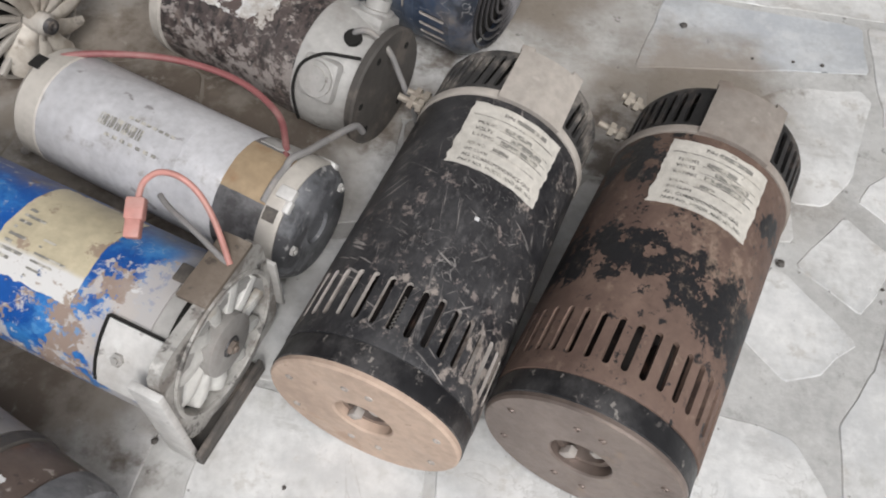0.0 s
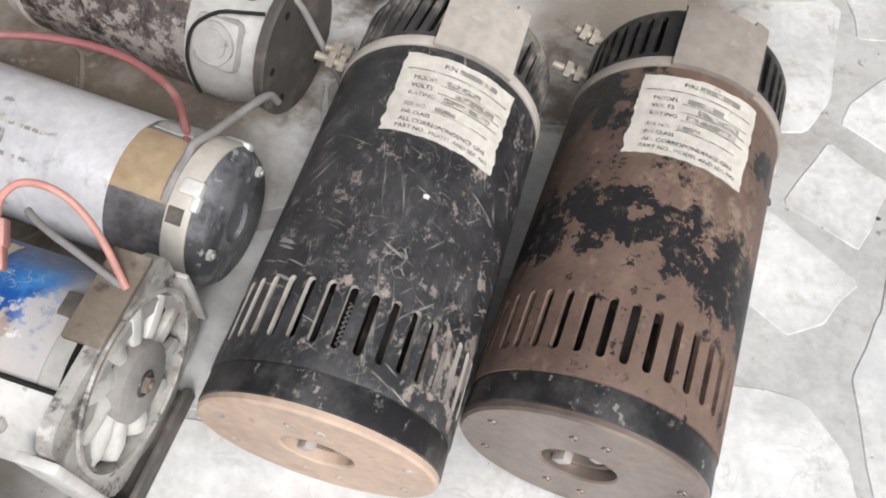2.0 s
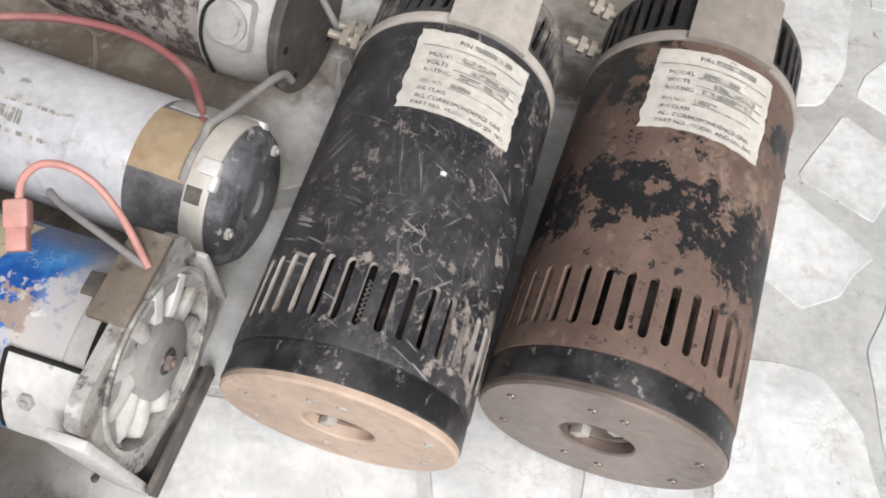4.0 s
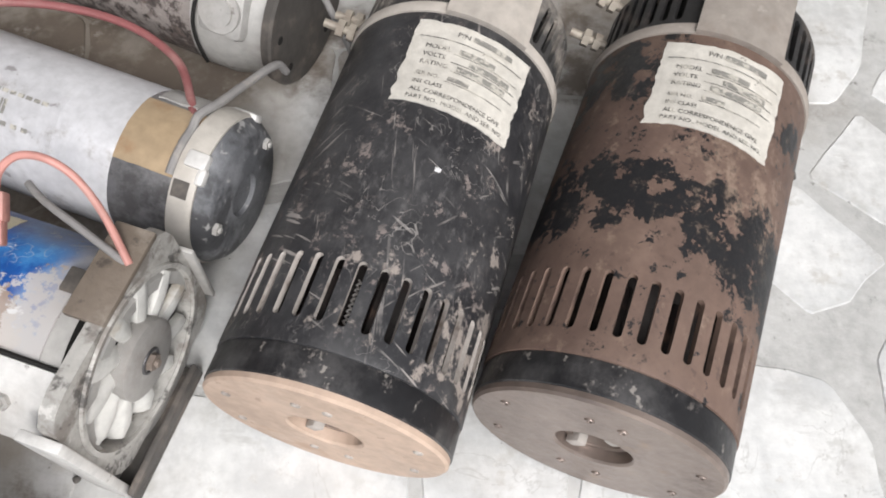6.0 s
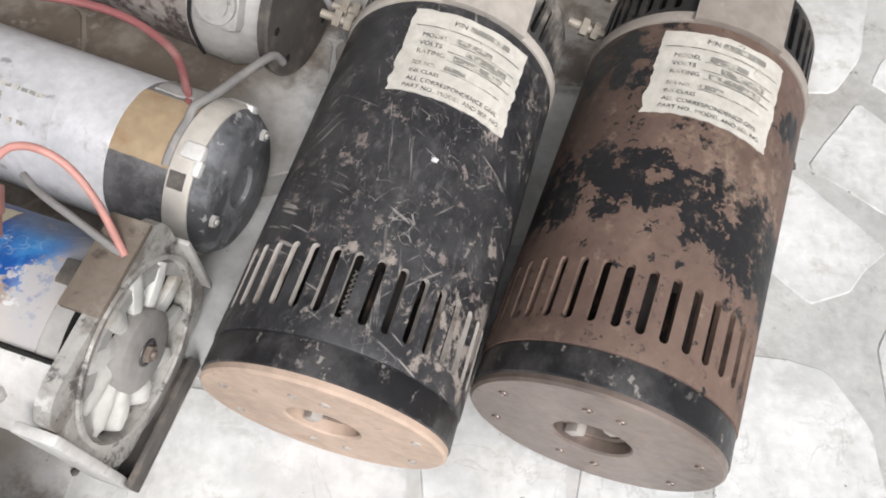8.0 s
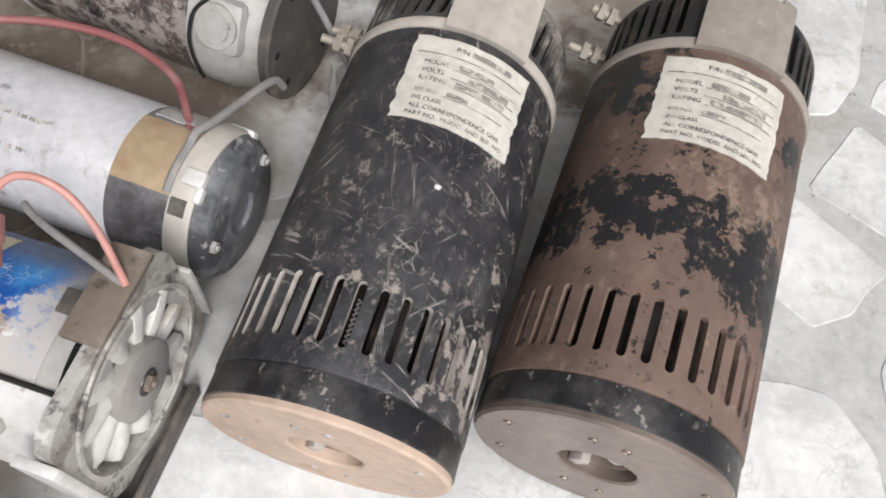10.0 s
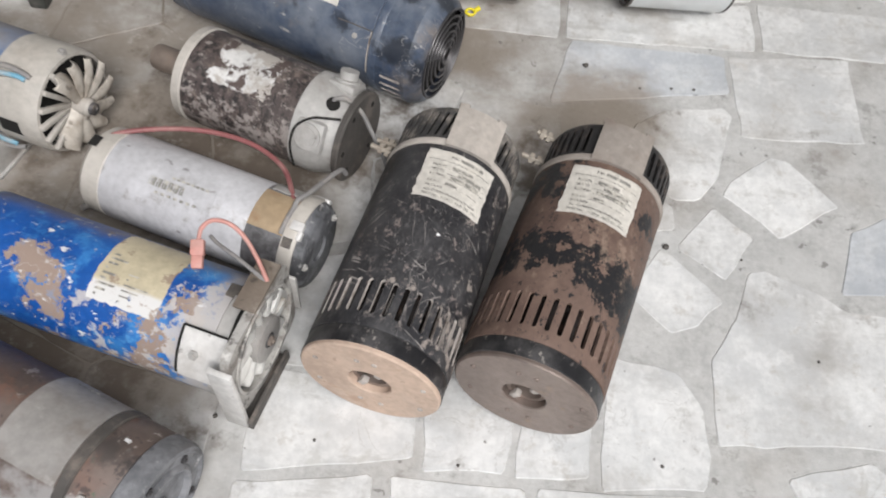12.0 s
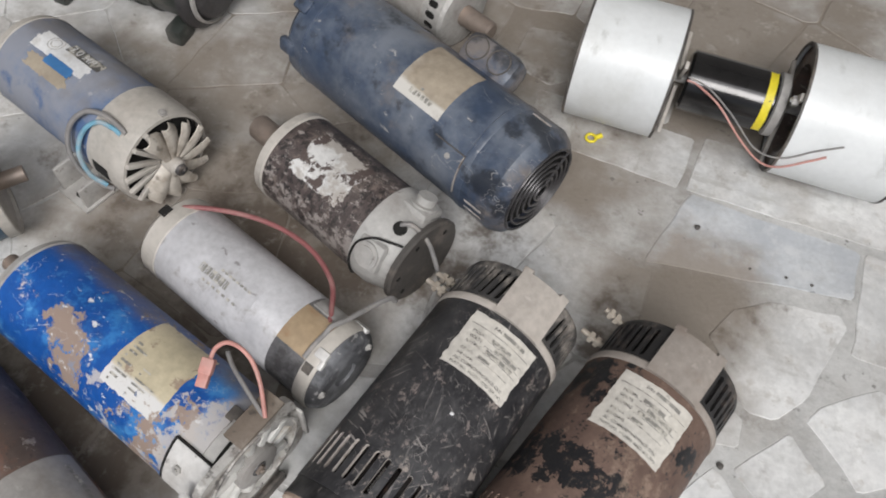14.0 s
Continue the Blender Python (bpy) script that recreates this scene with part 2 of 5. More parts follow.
M_ALU = mat("cast_aluminium", (0.4, 0.388, 0.37), 0.55, 0.12, layers=[
    dict(color=(0.24, 0.215, 0.195), scale=22, lo=0.46, hi=0.68, detail=9, rough=0.75, metal=0.0, amount=0.7),
    dict(color=(0.6, 0.58, 0.55), scale=45, lo=0.62, hi=0.7, detail=8, amount=0.5),
    dict(color=(0.09, 0.075, 0.065), scale=60, lo=0.65, hi=0.72, rough=0.8, metal=0.0, amount=0.6)])
M_SILVER = mat("silver_grey_paint", (0.52, 0.515, 0.53), 0.4, 0.05, layers=[
    dict(color=(0.38, 0.355, 0.345), scale=16, lo=0.5, hi=0.8, detail=10, amount=0.55, rough=0.6),
    dict(color=(0.25, 0.22, 0.2), scale=24, lo=0.6, hi=0.7, detail=10, rough_=0.7, amount=0.6, rough=0.7, spots=[(0.09, -0.02, 0.05, 0.08)], bands=[(2, 0.0, 0.02, 0.1)]),
    dict(color=(0.2, 0.18, 0.18), scale=70, lo=0.64, hi=0.69, detail=8, stretch=(0.6, 1, 1), amount=0.7, rough=0.7)])
M_CREAM = mat("cream_grey_housing", (0.45, 0.42, 0.38), 0.5, layers=[
    dict(color=(0.36, 0.31, 0.26), scale=16, lo=0.5, hi=0.78, detail=7, amount=0.6, rough=0.7),
    dict(color=(0.1, 0.085, 0.07), scale=70, lo=0.7, hi=0.74, amount=0.6)])
M_BLADE = mat("grimy_cream_blade", (0.55, 0.505, 0.445), 0.5, layers=[
    dict(color=(0.3, 0.25, 0.2), scale=40, lo=0.48, hi=0.66, detail=9, rough=0.75, amount=0.7),
    dict(color=(0.1, 0.08, 0.065), scale=70, lo=0.58, hi=0.68, detail=9, rough=0.8, amount=0.7)])
M_BRASS = mat("tan_tape", (0.37, 0.275, 0.175), 0.5, layers=[dict(color=(0.47, 0.39, 0.29), scale=22, lo=0.48, hi=0.65, detail=9, amount=0.7), dict(color=(0.3, 0.17, 0.09), scale=24, lo=0.56, hi=0.66, seed=6, detail=9, amount=0.7),dict(color=(0.2, 0.14, 0.09), scale=30, lo=0.5, hi=0.75, amount=0.6)])
M_DARKSTEEL = mat("blackened_steel", (0.075, 0.072, 0.075), 0.4, 0.5, layers=[
    dict(color=(0.2, 0.19, 0.19), scale=22, lo=0.48, hi=0.75, detail=8, amount=0.7, rough=0.6, metal=0.2),
    dict(color=DUST, scale=50, lo=0.64, hi=0.74, rough=0.85, metal=0.0, amount=0.6)])
M_BARE = mat("bare_stained_steel", (0.2, 0.195, 0.2), 0.36, 0.45, layers=[
    dict(color=(0.38, 0.37, 0.37), scale=22, lo=0.45, hi=0.7, detail=9, stretch=(0.6, 1, 1), amount=0.8, rough=0.45),
    dict(color=(0.05, 0.046, 0.046), scale=30, lo=0.52, hi=0.68, detail=11, rough_=0.7, amount=0.8, rough=0.6, metal=0.1, bands=[(1, -0.034, 0.012, 0.08)])])
M_ENDPLATE = mat("dull_dark_end_plate", (0.075, 0.068, 0.062), 0.6, layers=[dict(color=(0.24, 0.2, 0.17), scale=36, lo=0.46, hi=0.7, detail=10, rough_=0.68, amount=0.65, rough=0.8)])
M_MAROON = mat("flaking_maroon_paint", (0.07, 0.055, 0.052), 0.5, layers=[
    dict(color=(0.19, 0.15, 0.132), scale=70, lo=0.48, hi=0.64, detail=12, rough_=0.78, amount=0.85),
    dict(color=(0.017, 0.016, 0.017), scale=150, lo=0.5, hi=0.57, detail=10, rough_=0.74, stretch=(1, 0.6, 0.6), amount=0.85),
    dict(color=(0.36, 0.32, 0.295), scale=150, lo=0.575, hi=0.62, detail=10, rough_=0.74, stretch=(0.6, 1, 1), rough=0.8, amount=0.85),
    dict(color=(0.32, 0.285, 0.265), scale=80, lo=0.62, hi=0.7, detail=12, rough_=0.74, rough=0.8, amount=0.85, bands=[(1, -0.048, 0.012, 0.15)]),
    dict(color=(0.42, 0.38, 0.35), scale=50, lo=0.4925, hi=0.4995, kind="ridge", detail=4, mask=(30, 0.48, 0.6), amount=0.6),
    dict(color=(0.2, 0.17, 0.15), scale=14, lo=0.5, hi=0.85, amount=0.5, rough=0.8)])
M_TORN = mat("torn_foil_label", (0.66, 0.65, 0.635), 0.36, 0.15, layers=[
    dict(color=(0.4, 0.36, 0.32), scale=44, lo=0.47, hi=0.58, detail=10, rough_=0.7, amount=0.85, rough=0.7, bands=[(1, 0.02, 0.014, 0.12), (0, 0.09, 0.014, 0.06)]),
    dict(color=(0.1, 0.075, 0.068), scale=50, lo=0.57, hi=0.59, detail=12, rough_=0.72, rough=0.7, bands=[(0, 0.095, 0.012, 0.05), (0, 0.04, 0.01, 0.05)])], bump=0.6, bump_scale=120)
M_NAVY = mat("dusty_navy_paint", (0.046, 0.066, 0.108), 0.36, layers=[
    dict(color=(0.25, 0.27, 0.3), scale=12, lo=0.4, hi=0.72, detail=12, rough_=0.68, rough=0.5, amount=0.62, bands=[(0, 0.08, 0.05, 0.05)]),
    dict(color=(0.22, 0.185, 0.155), scale=18, lo=0.55, hi=0.78, detail=11, rough_=0.68, rough=0.8, amount=0.75, bands=[(1, 0.05, 0.024, 0.14), (0, 0.285, 0.03, 0.1)]),
    dict(color=(0.018, 0.02, 0.025), scale=24, lo=0.56, hi=0.68, detail=11, amount=0.8, bands=[(0, 0.285, 0.035, 0.1)]),
    dict(color=(0.38, 0.37, 0.36), scale=60, lo=0.4925, hi=0.4998, kind="ridge", detail=2, stretch=(0.4, 1, 1), mask=(28, 0.5, 0.62), amount=0.65),
    dict(color=(0.48, 0.46, 0.43), scale=75, lo=0.625, hi=0.66, detail=9, rough_=0.7, stretch=(0.5, 1, 1), mask=(18, 0.45, 0.6), rough=0.8, amount=0.85)])
M_HPBLUE = mat("dust_filmed_blue_paint", (0.085, 0.14, 0.26), 0.5, layers=[
    dict(color=(0.27, 0.275, 0.3), scale=11, lo=0.32, hi=0.6, detail=11, rough_=0.66, rough=0.75, amount=0.85),
    dict(color=(0.18, 0.17, 0.17), scale=18, lo=0.5, hi=0.78, detail=10, rough=0.8, amount=0.75, bands=[(1, 0.04, 0.03, 0.18)]),
    dict(color=(0.04, 0.1, 0.24), scale=20, lo=0.6, hi=0.72, detail=10, amount=0.8, bands=[(1, -0.048, 0.014, 0.14), (0, 0.14, 0.02, 0.04)]),
    dict(color=(0.44, 0.43, 0.42), scale=90, lo=0.66, hi=0.72, amount=0.5)])
M_WHITELBL = mat("white_vinyl_label", (0.68, 0.68, 0.68), 0.45, layers=[dict(color=(0.45, 0.42, 0.38), scale=40, lo=0.58, hi=0.72, amount=0.6)])
M_PRINTBLUE = mat("printed_blue", (0.05, 0.17, 0.38), 0.5, layers=[dict(color=(0.2, 0.25, 0.33), scale=40, lo=0.5, hi=0.7, amount=0.5)])
M_TANLBL = mat("yellowed_label", (0.36, 0.305, 0.235), 0.55, layers=[
    dict(color=(0.62, 0.6, 0.56), scale=5, lo=0.6, hi=0.75, bands=[(1, -0.043, 0.013, 0.3)], amount=0.9),
    dict(color=(0.22, 0.175, 0.13), scale=40, lo=0.52, hi=0.75, detail=10, amount=0.7)])
M_BLUELBL = mat("half_peeled_label", (0.52, 0.455, 0.32), 0.5, layers=[
    dict(color=(0.66, 0.65, 0.64), scale=6, lo=0.6, hi=0.75, bands=[(1, -0.026, 0.012, 0.3)], amount=0.95),
    dict(color=(0.31, 0.23, 0.175), scale=44, lo=0.55, hi=0.6, detail=12, rough_=0.7, amount=0.9),
    dict(color=(0.05, 0.1, 0.24), scale=60, lo=0.64, hi=0.665, detail=10, rough_=0.7)])
M_BOTTOM = mat("brown_stained_casing", (0.095, 0.07, 0.06), 0.5, layers=[
    dict(color=(0.21, 0.165, 0.145), scale=16, lo=0.45, hi=0.72, detail=10, amount=0.75, rough=0.7),
    dict(color=(0.04, 0.037, 0.036), scale=24, lo=0.55, hi=0.68, detail=10, amount=0.7, bands=[(0, 0.03, 0.04, 0.08)]),
    dict(color=(0.2, 0.105, 0.075), scale=30, lo=0.5, hi=0.62, detail=11, rough_=0.7, seed=17, mask=(10, 0.46, 0.6), rough=0.75, amount=0.75),
    dict(color=(0.05, 0.12, 0.06), scale=60, lo=0.6, hi=0.66, detail=9, mask=(14, 0.52, 0.62), amount=0.6),
    dict(color=(0.4, 0.36, 0.33), scale=90, lo=0.59, hi=0.64, detail=11, rough_=0.72, mask=(20, 0.42, 0.6), amount=0.75),
    dict(color=(0.035, 0.03, 0.03), scale=50, lo=0.56, hi=0.62, detail=11, rough_=0.72, seed=33, amount=0.7),
    dict(color=(0.34, 0.33, 0.325), scale=30, lo=0.6, hi=0.75, bands=[(1, -0.042, 0.018, 0.24)], amount=0.75, rough=0.5)])
M_STEEL = mat("dull_sheet_steel", (0.43, 0.415, 0.395), 0.5, 0.2, layers=[
    dict(color=(0.27, 0.24, 0.215), scale=24, lo=0.48, hi=0.72, detail=10, rough=0.65, metal=0.05, amount=0.75),
    dict(color=(0.12, 0.1, 0.085), scale=60, lo=0.62, hi=0.68, detail=9, rough=0.8, metal=0.0, amount=0.6)])
M_GREEN = mat("dark_olive_paint", (0.034, 0.039, 0.035), 0.42, layers=[dict(color=(0.17, 0.16, 0.145), scale=30, lo=0.5, hi=0.72, detail=10, rough=0.75, amount=0.6)])
M_TEAL = mat("teal_blue_paint", (0.045, 0.09, 0.14), 0.45, layers=[dict(color=(0.16, 0.16, 0.16), scale=25, lo=0.5, hi=0.75, detail=9, rough=0.75, amount=0.5)])
M_WHITE = mat("white_enamel_sheet", (0.7, 0.715, 0.715), 0.36, layers=[
    dict(color=(0.5, 0.5, 0.475), scale=11, lo=0.46, hi=0.75, detail=10, rough_=0.65, amount=0.6, rough=0.55),
    dict(color=(0.36, 0.36, 0.34), scale=40, lo=0.57, hi=0.68, detail=10, stretch=(1, 0.5, 0.5), mask=(12, 0.5, 0.62), amount=0.55),
    dict(color=(0.35, 0.32, 0.3), scale=60, lo=0.7, hi=0.74, amount=0.5)], bump=0.04, mottle=0.05)
M_CHROME = mat("polished_black_casing", (0.035, 0.034, 0.034), 0.14, 0.6, layers=[dict(color=(0.2, 0.19, 0.18), scale=20, lo=0.6, hi=0.8, rough=0.4, amount=0.5)], bump=0.04)
M_YELLOW = mat("yellow_sticker", (0.72, 0.6, 0.03), 0.5, layers=[dict(color=(0.06, 0.05, 0.03), scale=120, lo=0.6, hi=0.63)])
M_RED = mat("dusty_red_insulation", (0.24, 0.085, 0.085), 0.55, layers=[dict(color=(0.38, 0.22, 0.2), scale=50, lo=0.42, hi=0.7, rough=0.8, amount=0.6)])
M_PINK = mat("salmon_insulation", (0.52, 0.25, 0.215), 0.5, layers=[dict(color=(0.55, 0.37, 0.33), scale=60, lo=0.45, hi=0.7, rough=0.8, amount=0.6)])
M_GREYWIRE = mat("grey_insulation", (0.23, 0.22, 0.215), 0.55, layers=[dict(color=(0.38, 0.34, 0.3), scale=60, lo=0.5, hi=0.7, amount=0.6)])
M_CYAN = mat("light_blue_insulation", (0.16, 0.36, 0.48), 0.5, layers=[dict(color=(0.4, 0.43, 0.44), scale=60, lo=0.42, hi=0.65, amount=0.7)])
M_COPPER = mat("rusty_shaft", (0.24, 0.195, 0.165), 0.5, 0.35, layers=[dict(color=(0.3, 0.215, 0.165), scale=40, lo=0.5, hi=0.7, detail=9, rough=0.8, metal=0.0, amount=0.7)])
M_BRASSBOLT = mat("tarnished_brass", (0.34, 0.3, 0.25), 0.6, 0.2, layers=[dict(color=(0.24, 0.19, 0.155), scale=90, lo=0.45, hi=0.7, amount=0.8)])
M_FAN = mat("pale_nylon_fan", (0.64, 0.63, 0.6), 0.45, layers=[dict(color=(0.36, 0.29, 0.21), scale=34, lo=0.52, hi=0.7, detail=9, amount=0.75, rough=0.8)])

M_GRIME = mat("grimy_brown_steel", (0.15, 0.12, 0.095), 0.7, layers=[
    dict(color=(0.3, 0.26, 0.22), scale=40, lo=0.48, hi=0.68, detail=11, rough_=0.7, amount=0.7, rough=0.85),
    dict(color=(0.05, 0.042, 0.036), scale=70, lo=0.55, hi=0.66, detail=10, rough_=0.7, amount=0.8)], bump=0.5, bump_scale=120)
M_BRACKET = mat("grimy_galvanised_plate", (0.44, 0.425, 0.4), 0.5, 0.1, layers=[
    dict(color=(0.2, 0.175, 0.155), scale=34, lo=0.47, hi=0.6, detail=11, rough_=0.7, rough=0.75, amount=0.8),
    dict(color=(0.055, 0.05, 0.047), scale=60, lo=0.55, hi=0.63, detail=10, rough_=0.7, rough=0.7, amount=0.8),
    dict(color=(0.62, 0.6, 0.57), scale=80, lo=0.58, hi=0.66, detail=9, rough_=0.7, amount=0.8)], bump=0.5, bump_scale=90)
M_ZINC = mat("dusty_zinc_sheet", (0.6, 0.585, 0.565), 0.5, 0.05, layers=[
    dict(color=(0.42, 0.39, 0.36), scale=20, lo=0.48, hi=0.7, detail=10, rough_=0.66, rough=0.65, amount=0.6),
    dict(color=(0.12, 0.1, 0.09), scale=60, lo=0.6, hi=0.67, detail=10, rough_=0.7, rough=0.8, amount=0.7),
    dict(color=(0.7, 0.69, 0.67), scale=70, lo=0.58, hi=0.66, detail=8, amount=0.6)], bump=0.3, bump_scale=120)
M_CASTGREY = mat("blue_grey_cast_iron", (0.12, 0.123, 0.132), 0.5, layers=[
    dict(color=(0.26, 0.262, 0.275), scale=26, lo=0.42, hi=0.62, detail=11, rough_=0.68, rough=0.6, amount=0.75),
    dict(color=(0.035, 0.034, 0.036), scale=30, lo=0.55, hi=0.66, detail=9, amount=0.75, spots=[(0.218, -0.03, 0.03, 0.1)]),
    dict(color=(0.42, 0.41, 0.4), scale=120, lo=0.6, hi=0.67, detail=8, rough=0.8, amount=0.7)], bump=0.4, bump_scale=150)

# Floor stains plus painted shade around and between the motors: x, y, radius, gain.
DIRT_AND_SHADE = [(0.2, 0.49, 0.17, 0.42), (-0.2, 0.38, 0.27, 0.36), (-0.3, 0.6, 0.45, 0.36), (-0.04, 0.9, 0.42, 0.34), (0.26, 0.93, 0.26, 0.36), (-0.24, 0.19, 0.22, 0.42), (0.09, 0.6, 0.14, 0.22), (0.6, 0.98, 0.4, 0.26), (0.3, 0.68, 0.25, 0.1), (0.17, 0.82, 0.18, 0.26), (0.235, 0.575, 0.09, 0.2)]
M_TILE = mat("broken_marble", (0.66, 0.657, 0.645), 0.5, vary=0.07, bump=0.18, layers=[
    dict(color=(0.5, 0.505, 0.505), scale=11, lo=0.42, hi=0.66, detail=11, rough_=0.66, amount=0.75),
    dict(color=(0.74, 0.735, 0.725), scale=28, lo=0.52, hi=0.66, detail=10, rough_=0.68, amount=0.7),
    dict(color=(0.42, 0.41, 0.39), scale=34, lo=0.55, hi=0.66, detail=8, rough_=0.65, stretch=(0.5, 1.9, 1), mask=(9, 0.46, 0.58), amount=0.55),
    dict(color=(0.46, 0.455, 0.43), scale=60, lo=0.56, hi=0.66, detail=9, amount=0.5, mask=(11, 0.42, 0.58)),
    dict(color=(0.4, 0.39, 0.37), scale=20, lo=0.488, hi=0.5, kind="ridge", detail=6, warp=0.6, mask=(12, 0.5, 0.62), amount=0.45),
    dict(color=(0.19, 0.155, 0.12), scale=9, lo=0.5, hi=0.95, detail=9, rough_=0.58, rough=0.8, amount=0.88, spots=DIRT_AND_SHADE),
    # Darkest spots put the contact shade between motors into the marble's colour.
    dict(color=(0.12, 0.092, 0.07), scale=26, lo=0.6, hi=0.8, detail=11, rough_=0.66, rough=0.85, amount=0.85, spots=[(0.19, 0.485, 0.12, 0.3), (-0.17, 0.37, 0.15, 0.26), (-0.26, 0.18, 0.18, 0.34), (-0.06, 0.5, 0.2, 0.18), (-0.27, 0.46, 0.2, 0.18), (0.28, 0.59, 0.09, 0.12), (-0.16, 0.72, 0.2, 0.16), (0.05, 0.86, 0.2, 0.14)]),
    dict(color=(0.43, 0.4, 0.36), scale=46, lo=0.56, hi=0.68, detail=11, rough_=0.7, seed=23, amount=0.5),
    dict(color=(0.2, 0.165, 0.13), scale=42, lo=0.56, hi=0.7, detail=11, rough_=0.7, seed=29, stretch=(1, 0.6, 1), amount=0.5, spots=[(-0.05, 0.72, 0.55, 0.06)], mask=(8, 0.46, 0.62)),
    dict(color=(0.12, 0.11, 0.1), scale=110, lo=0.69, hi=0.72, detail=4, amount=0.7)])
M_GROUT = mat("grey_cement", (0.465, 0.46, 0.447), 0.8, bump=0.4, layers=[
    dict(color=(0.55, 0.545, 0.53), scale=16, lo=0.45, hi=0.7, detail=10, amount=0.6),
    dict(color=(0.25, 0.24, 0.225), scale=30, lo=0.55, hi=0.68, detail=11, rough_=0.72, amount=0.7),
    dict(color=(0.19, 0.155, 0.12), scale=9, lo=0.5, hi=0.92, detail=9, amount=0.88, spots=DIRT_AND_SHADE),
    dict(color=(0.1, 0.09, 0.08), scale=80, lo=0.65, hi=0.7, amount=0.6)])
M_SLATE = mat("bluish_grey_marble", (0.5, 0.515, 0.53), 0.5, bump=0.18, layers=[
    dict(color=(0.4, 0.42, 0.45), scale=12, lo=0.42, hi=0.66, detail=11, rough_=0.66, amount=0.75),
    dict(color=(0.6, 0.605, 0.61), scale=30, lo=0.52, hi=0.66, detail=10, rough_=0.68, amount=0.7),
    dict(color=(0.25, 0.2, 0.15), scale=9, lo=0.54, hi=0.84, detail=11, rough_=0.65, rough=0.8, amount=0.75, spots=DIRT_AND_SHADE),
    dict(color=(0.05, 0.05, 0.055), scale=90, lo=0.655, hi=0.68, detail=6, amount=0.8, mask=(10, 0.48, 0.58))])
M_PAD = mat("dirty_grey_pad", (0.3, 0.285, 0.27), 0.55, 0.1, layers=[
    dict(color=(0.2, 0.17, 0.15), scale=30, lo=0.48, hi=0.7, detail=10, amount=0.7), dict(color=(0.42, 0.4, 0.38), scale=60, lo=0.6, hi=0.68, amount=0.6)])
# Grey of the unseen walls, set by how much light they should bounce.
M_WALL = mat("unseen_wall_grey", (0.36, 0.345, 0.325), 0.85)
M_GROUND = mat("dusty_ground", (0.32, 0.28, 0.23), 0.9)


# ---- mesh helpers ----
def part(name, bm, material, parent, label="", sharp=35):
    """Links a bmesh as one mesh object under a thing or part."""
    bmesh.ops.recalc_face_normals(bm, faces=bm.faces)
    me = bpy.data.meshes.new(name)
    for f in bm.faces:
        f.smooth = True
    bm.to_mesh(me)
    bm.free()
    me.set_sharp_from_angle(angle=radians(sharp))
    for m in material if isinstance(material, (list, tuple)) else [material]:
        me.materials.append(m)
    ob = new(name, me)
    ob.parent = parent
    if label:
        tagged(ob, label)
    return ob


def thing(name, x, y, deg, label, category, group="", z=0.0):
    ob = new(name)
    ob.empty_display_size = 0.02
    ob.matrix_basis = pose(x, y, z, 0, 0, deg)
    return tagged(ob, label, category, group)


def on(x, r, phi, z):
    """A point of a lying cylinder: along it, its radius, the angle from its left side over the top, its axis height."""
    return Vector((x, r * math.cos(radians(phi)), z + r * math.sin(radians(phi))))


def revolve(bm, prof, z, seg=72, y=0.0, mi=0):
    rings = []
    for x, r in prof:
        if r < 1e-6:
            rings.append([bm.verts.new((x, y, z))])
        else:
            rings.append([bm.verts.new(on(x, r, 360 * k / seg, z) + Vector((0, y, 0))) for k in range(seg)])
    for a, b in zip(rings, rings[1:]):
        for k in range(seg):
            vs = [a[k % len(a)], a[(k + 1) % len(a)], b[(k + 1) % len(b)], b[k % len(b)]]
            vs = list(dict.fromkeys(vs))
            if len(vs) > 2:
                bm.faces.new(vs).material_index = mi
    return bm


def lathe(prof, z, seg=72, y=0.0):
    return revolve(bmesh.new(), prof, z, seg, y)


def box(bm, lo, hi, bevel=0.001, m=None):
    vs = [bm.verts.new((x, y, z)) for x in (lo[0], hi[0]) for y in (lo[1], hi[1]) for z in (lo[2], hi[2])]
    fs = [bm.faces.new([vs[i] for i in q]) for q in ((0, 1, 3, 2), (4, 6, 7, 5), (0, 4, 5, 1), (2, 3, 7, 6), (0, 2, 6, 4), (1, 5, 7, 3))]
    if bevel:
        es = list({e for f in fs for e in f.edges})
        out = bmesh.ops.bevel(bm, geom=es, offset=bevel, segments=2, affect="EDGES", profile=0.5)
        vs = list({v for v in vs if v.is_valid} | {v for f in out["faces"] for v in f.verts})
    if m is not None:
        bmesh.ops.transform(bm, matrix=m, verts=vs)
    return bm


def rod(bm, a, b, r, seg=12, r2=None):
    """A straight bar between two points, closed at both ends."""
    a, b = Vector(a), Vector(b)
    q = (b - a).to_track_quat("Z", "Y")
    rings = [[bm.verts.new(p + q @ Vector((rr * math.cos(2 * math.pi * k / seg), rr * math.sin(2 * math.pi * k / seg), 0))) for k in range(seg)]
             for p, rr in ((a, r), (b, r if r2 is None else r2))]
    for k in range(seg):
        bm.faces.new([rings[0][k], rings[0][(k + 1) % seg], rings[1][(k + 1) % seg], rings[1][k]])
    bm.faces.new(rings[0][::-1])
    bm.faces.new(rings[1])
    return bm


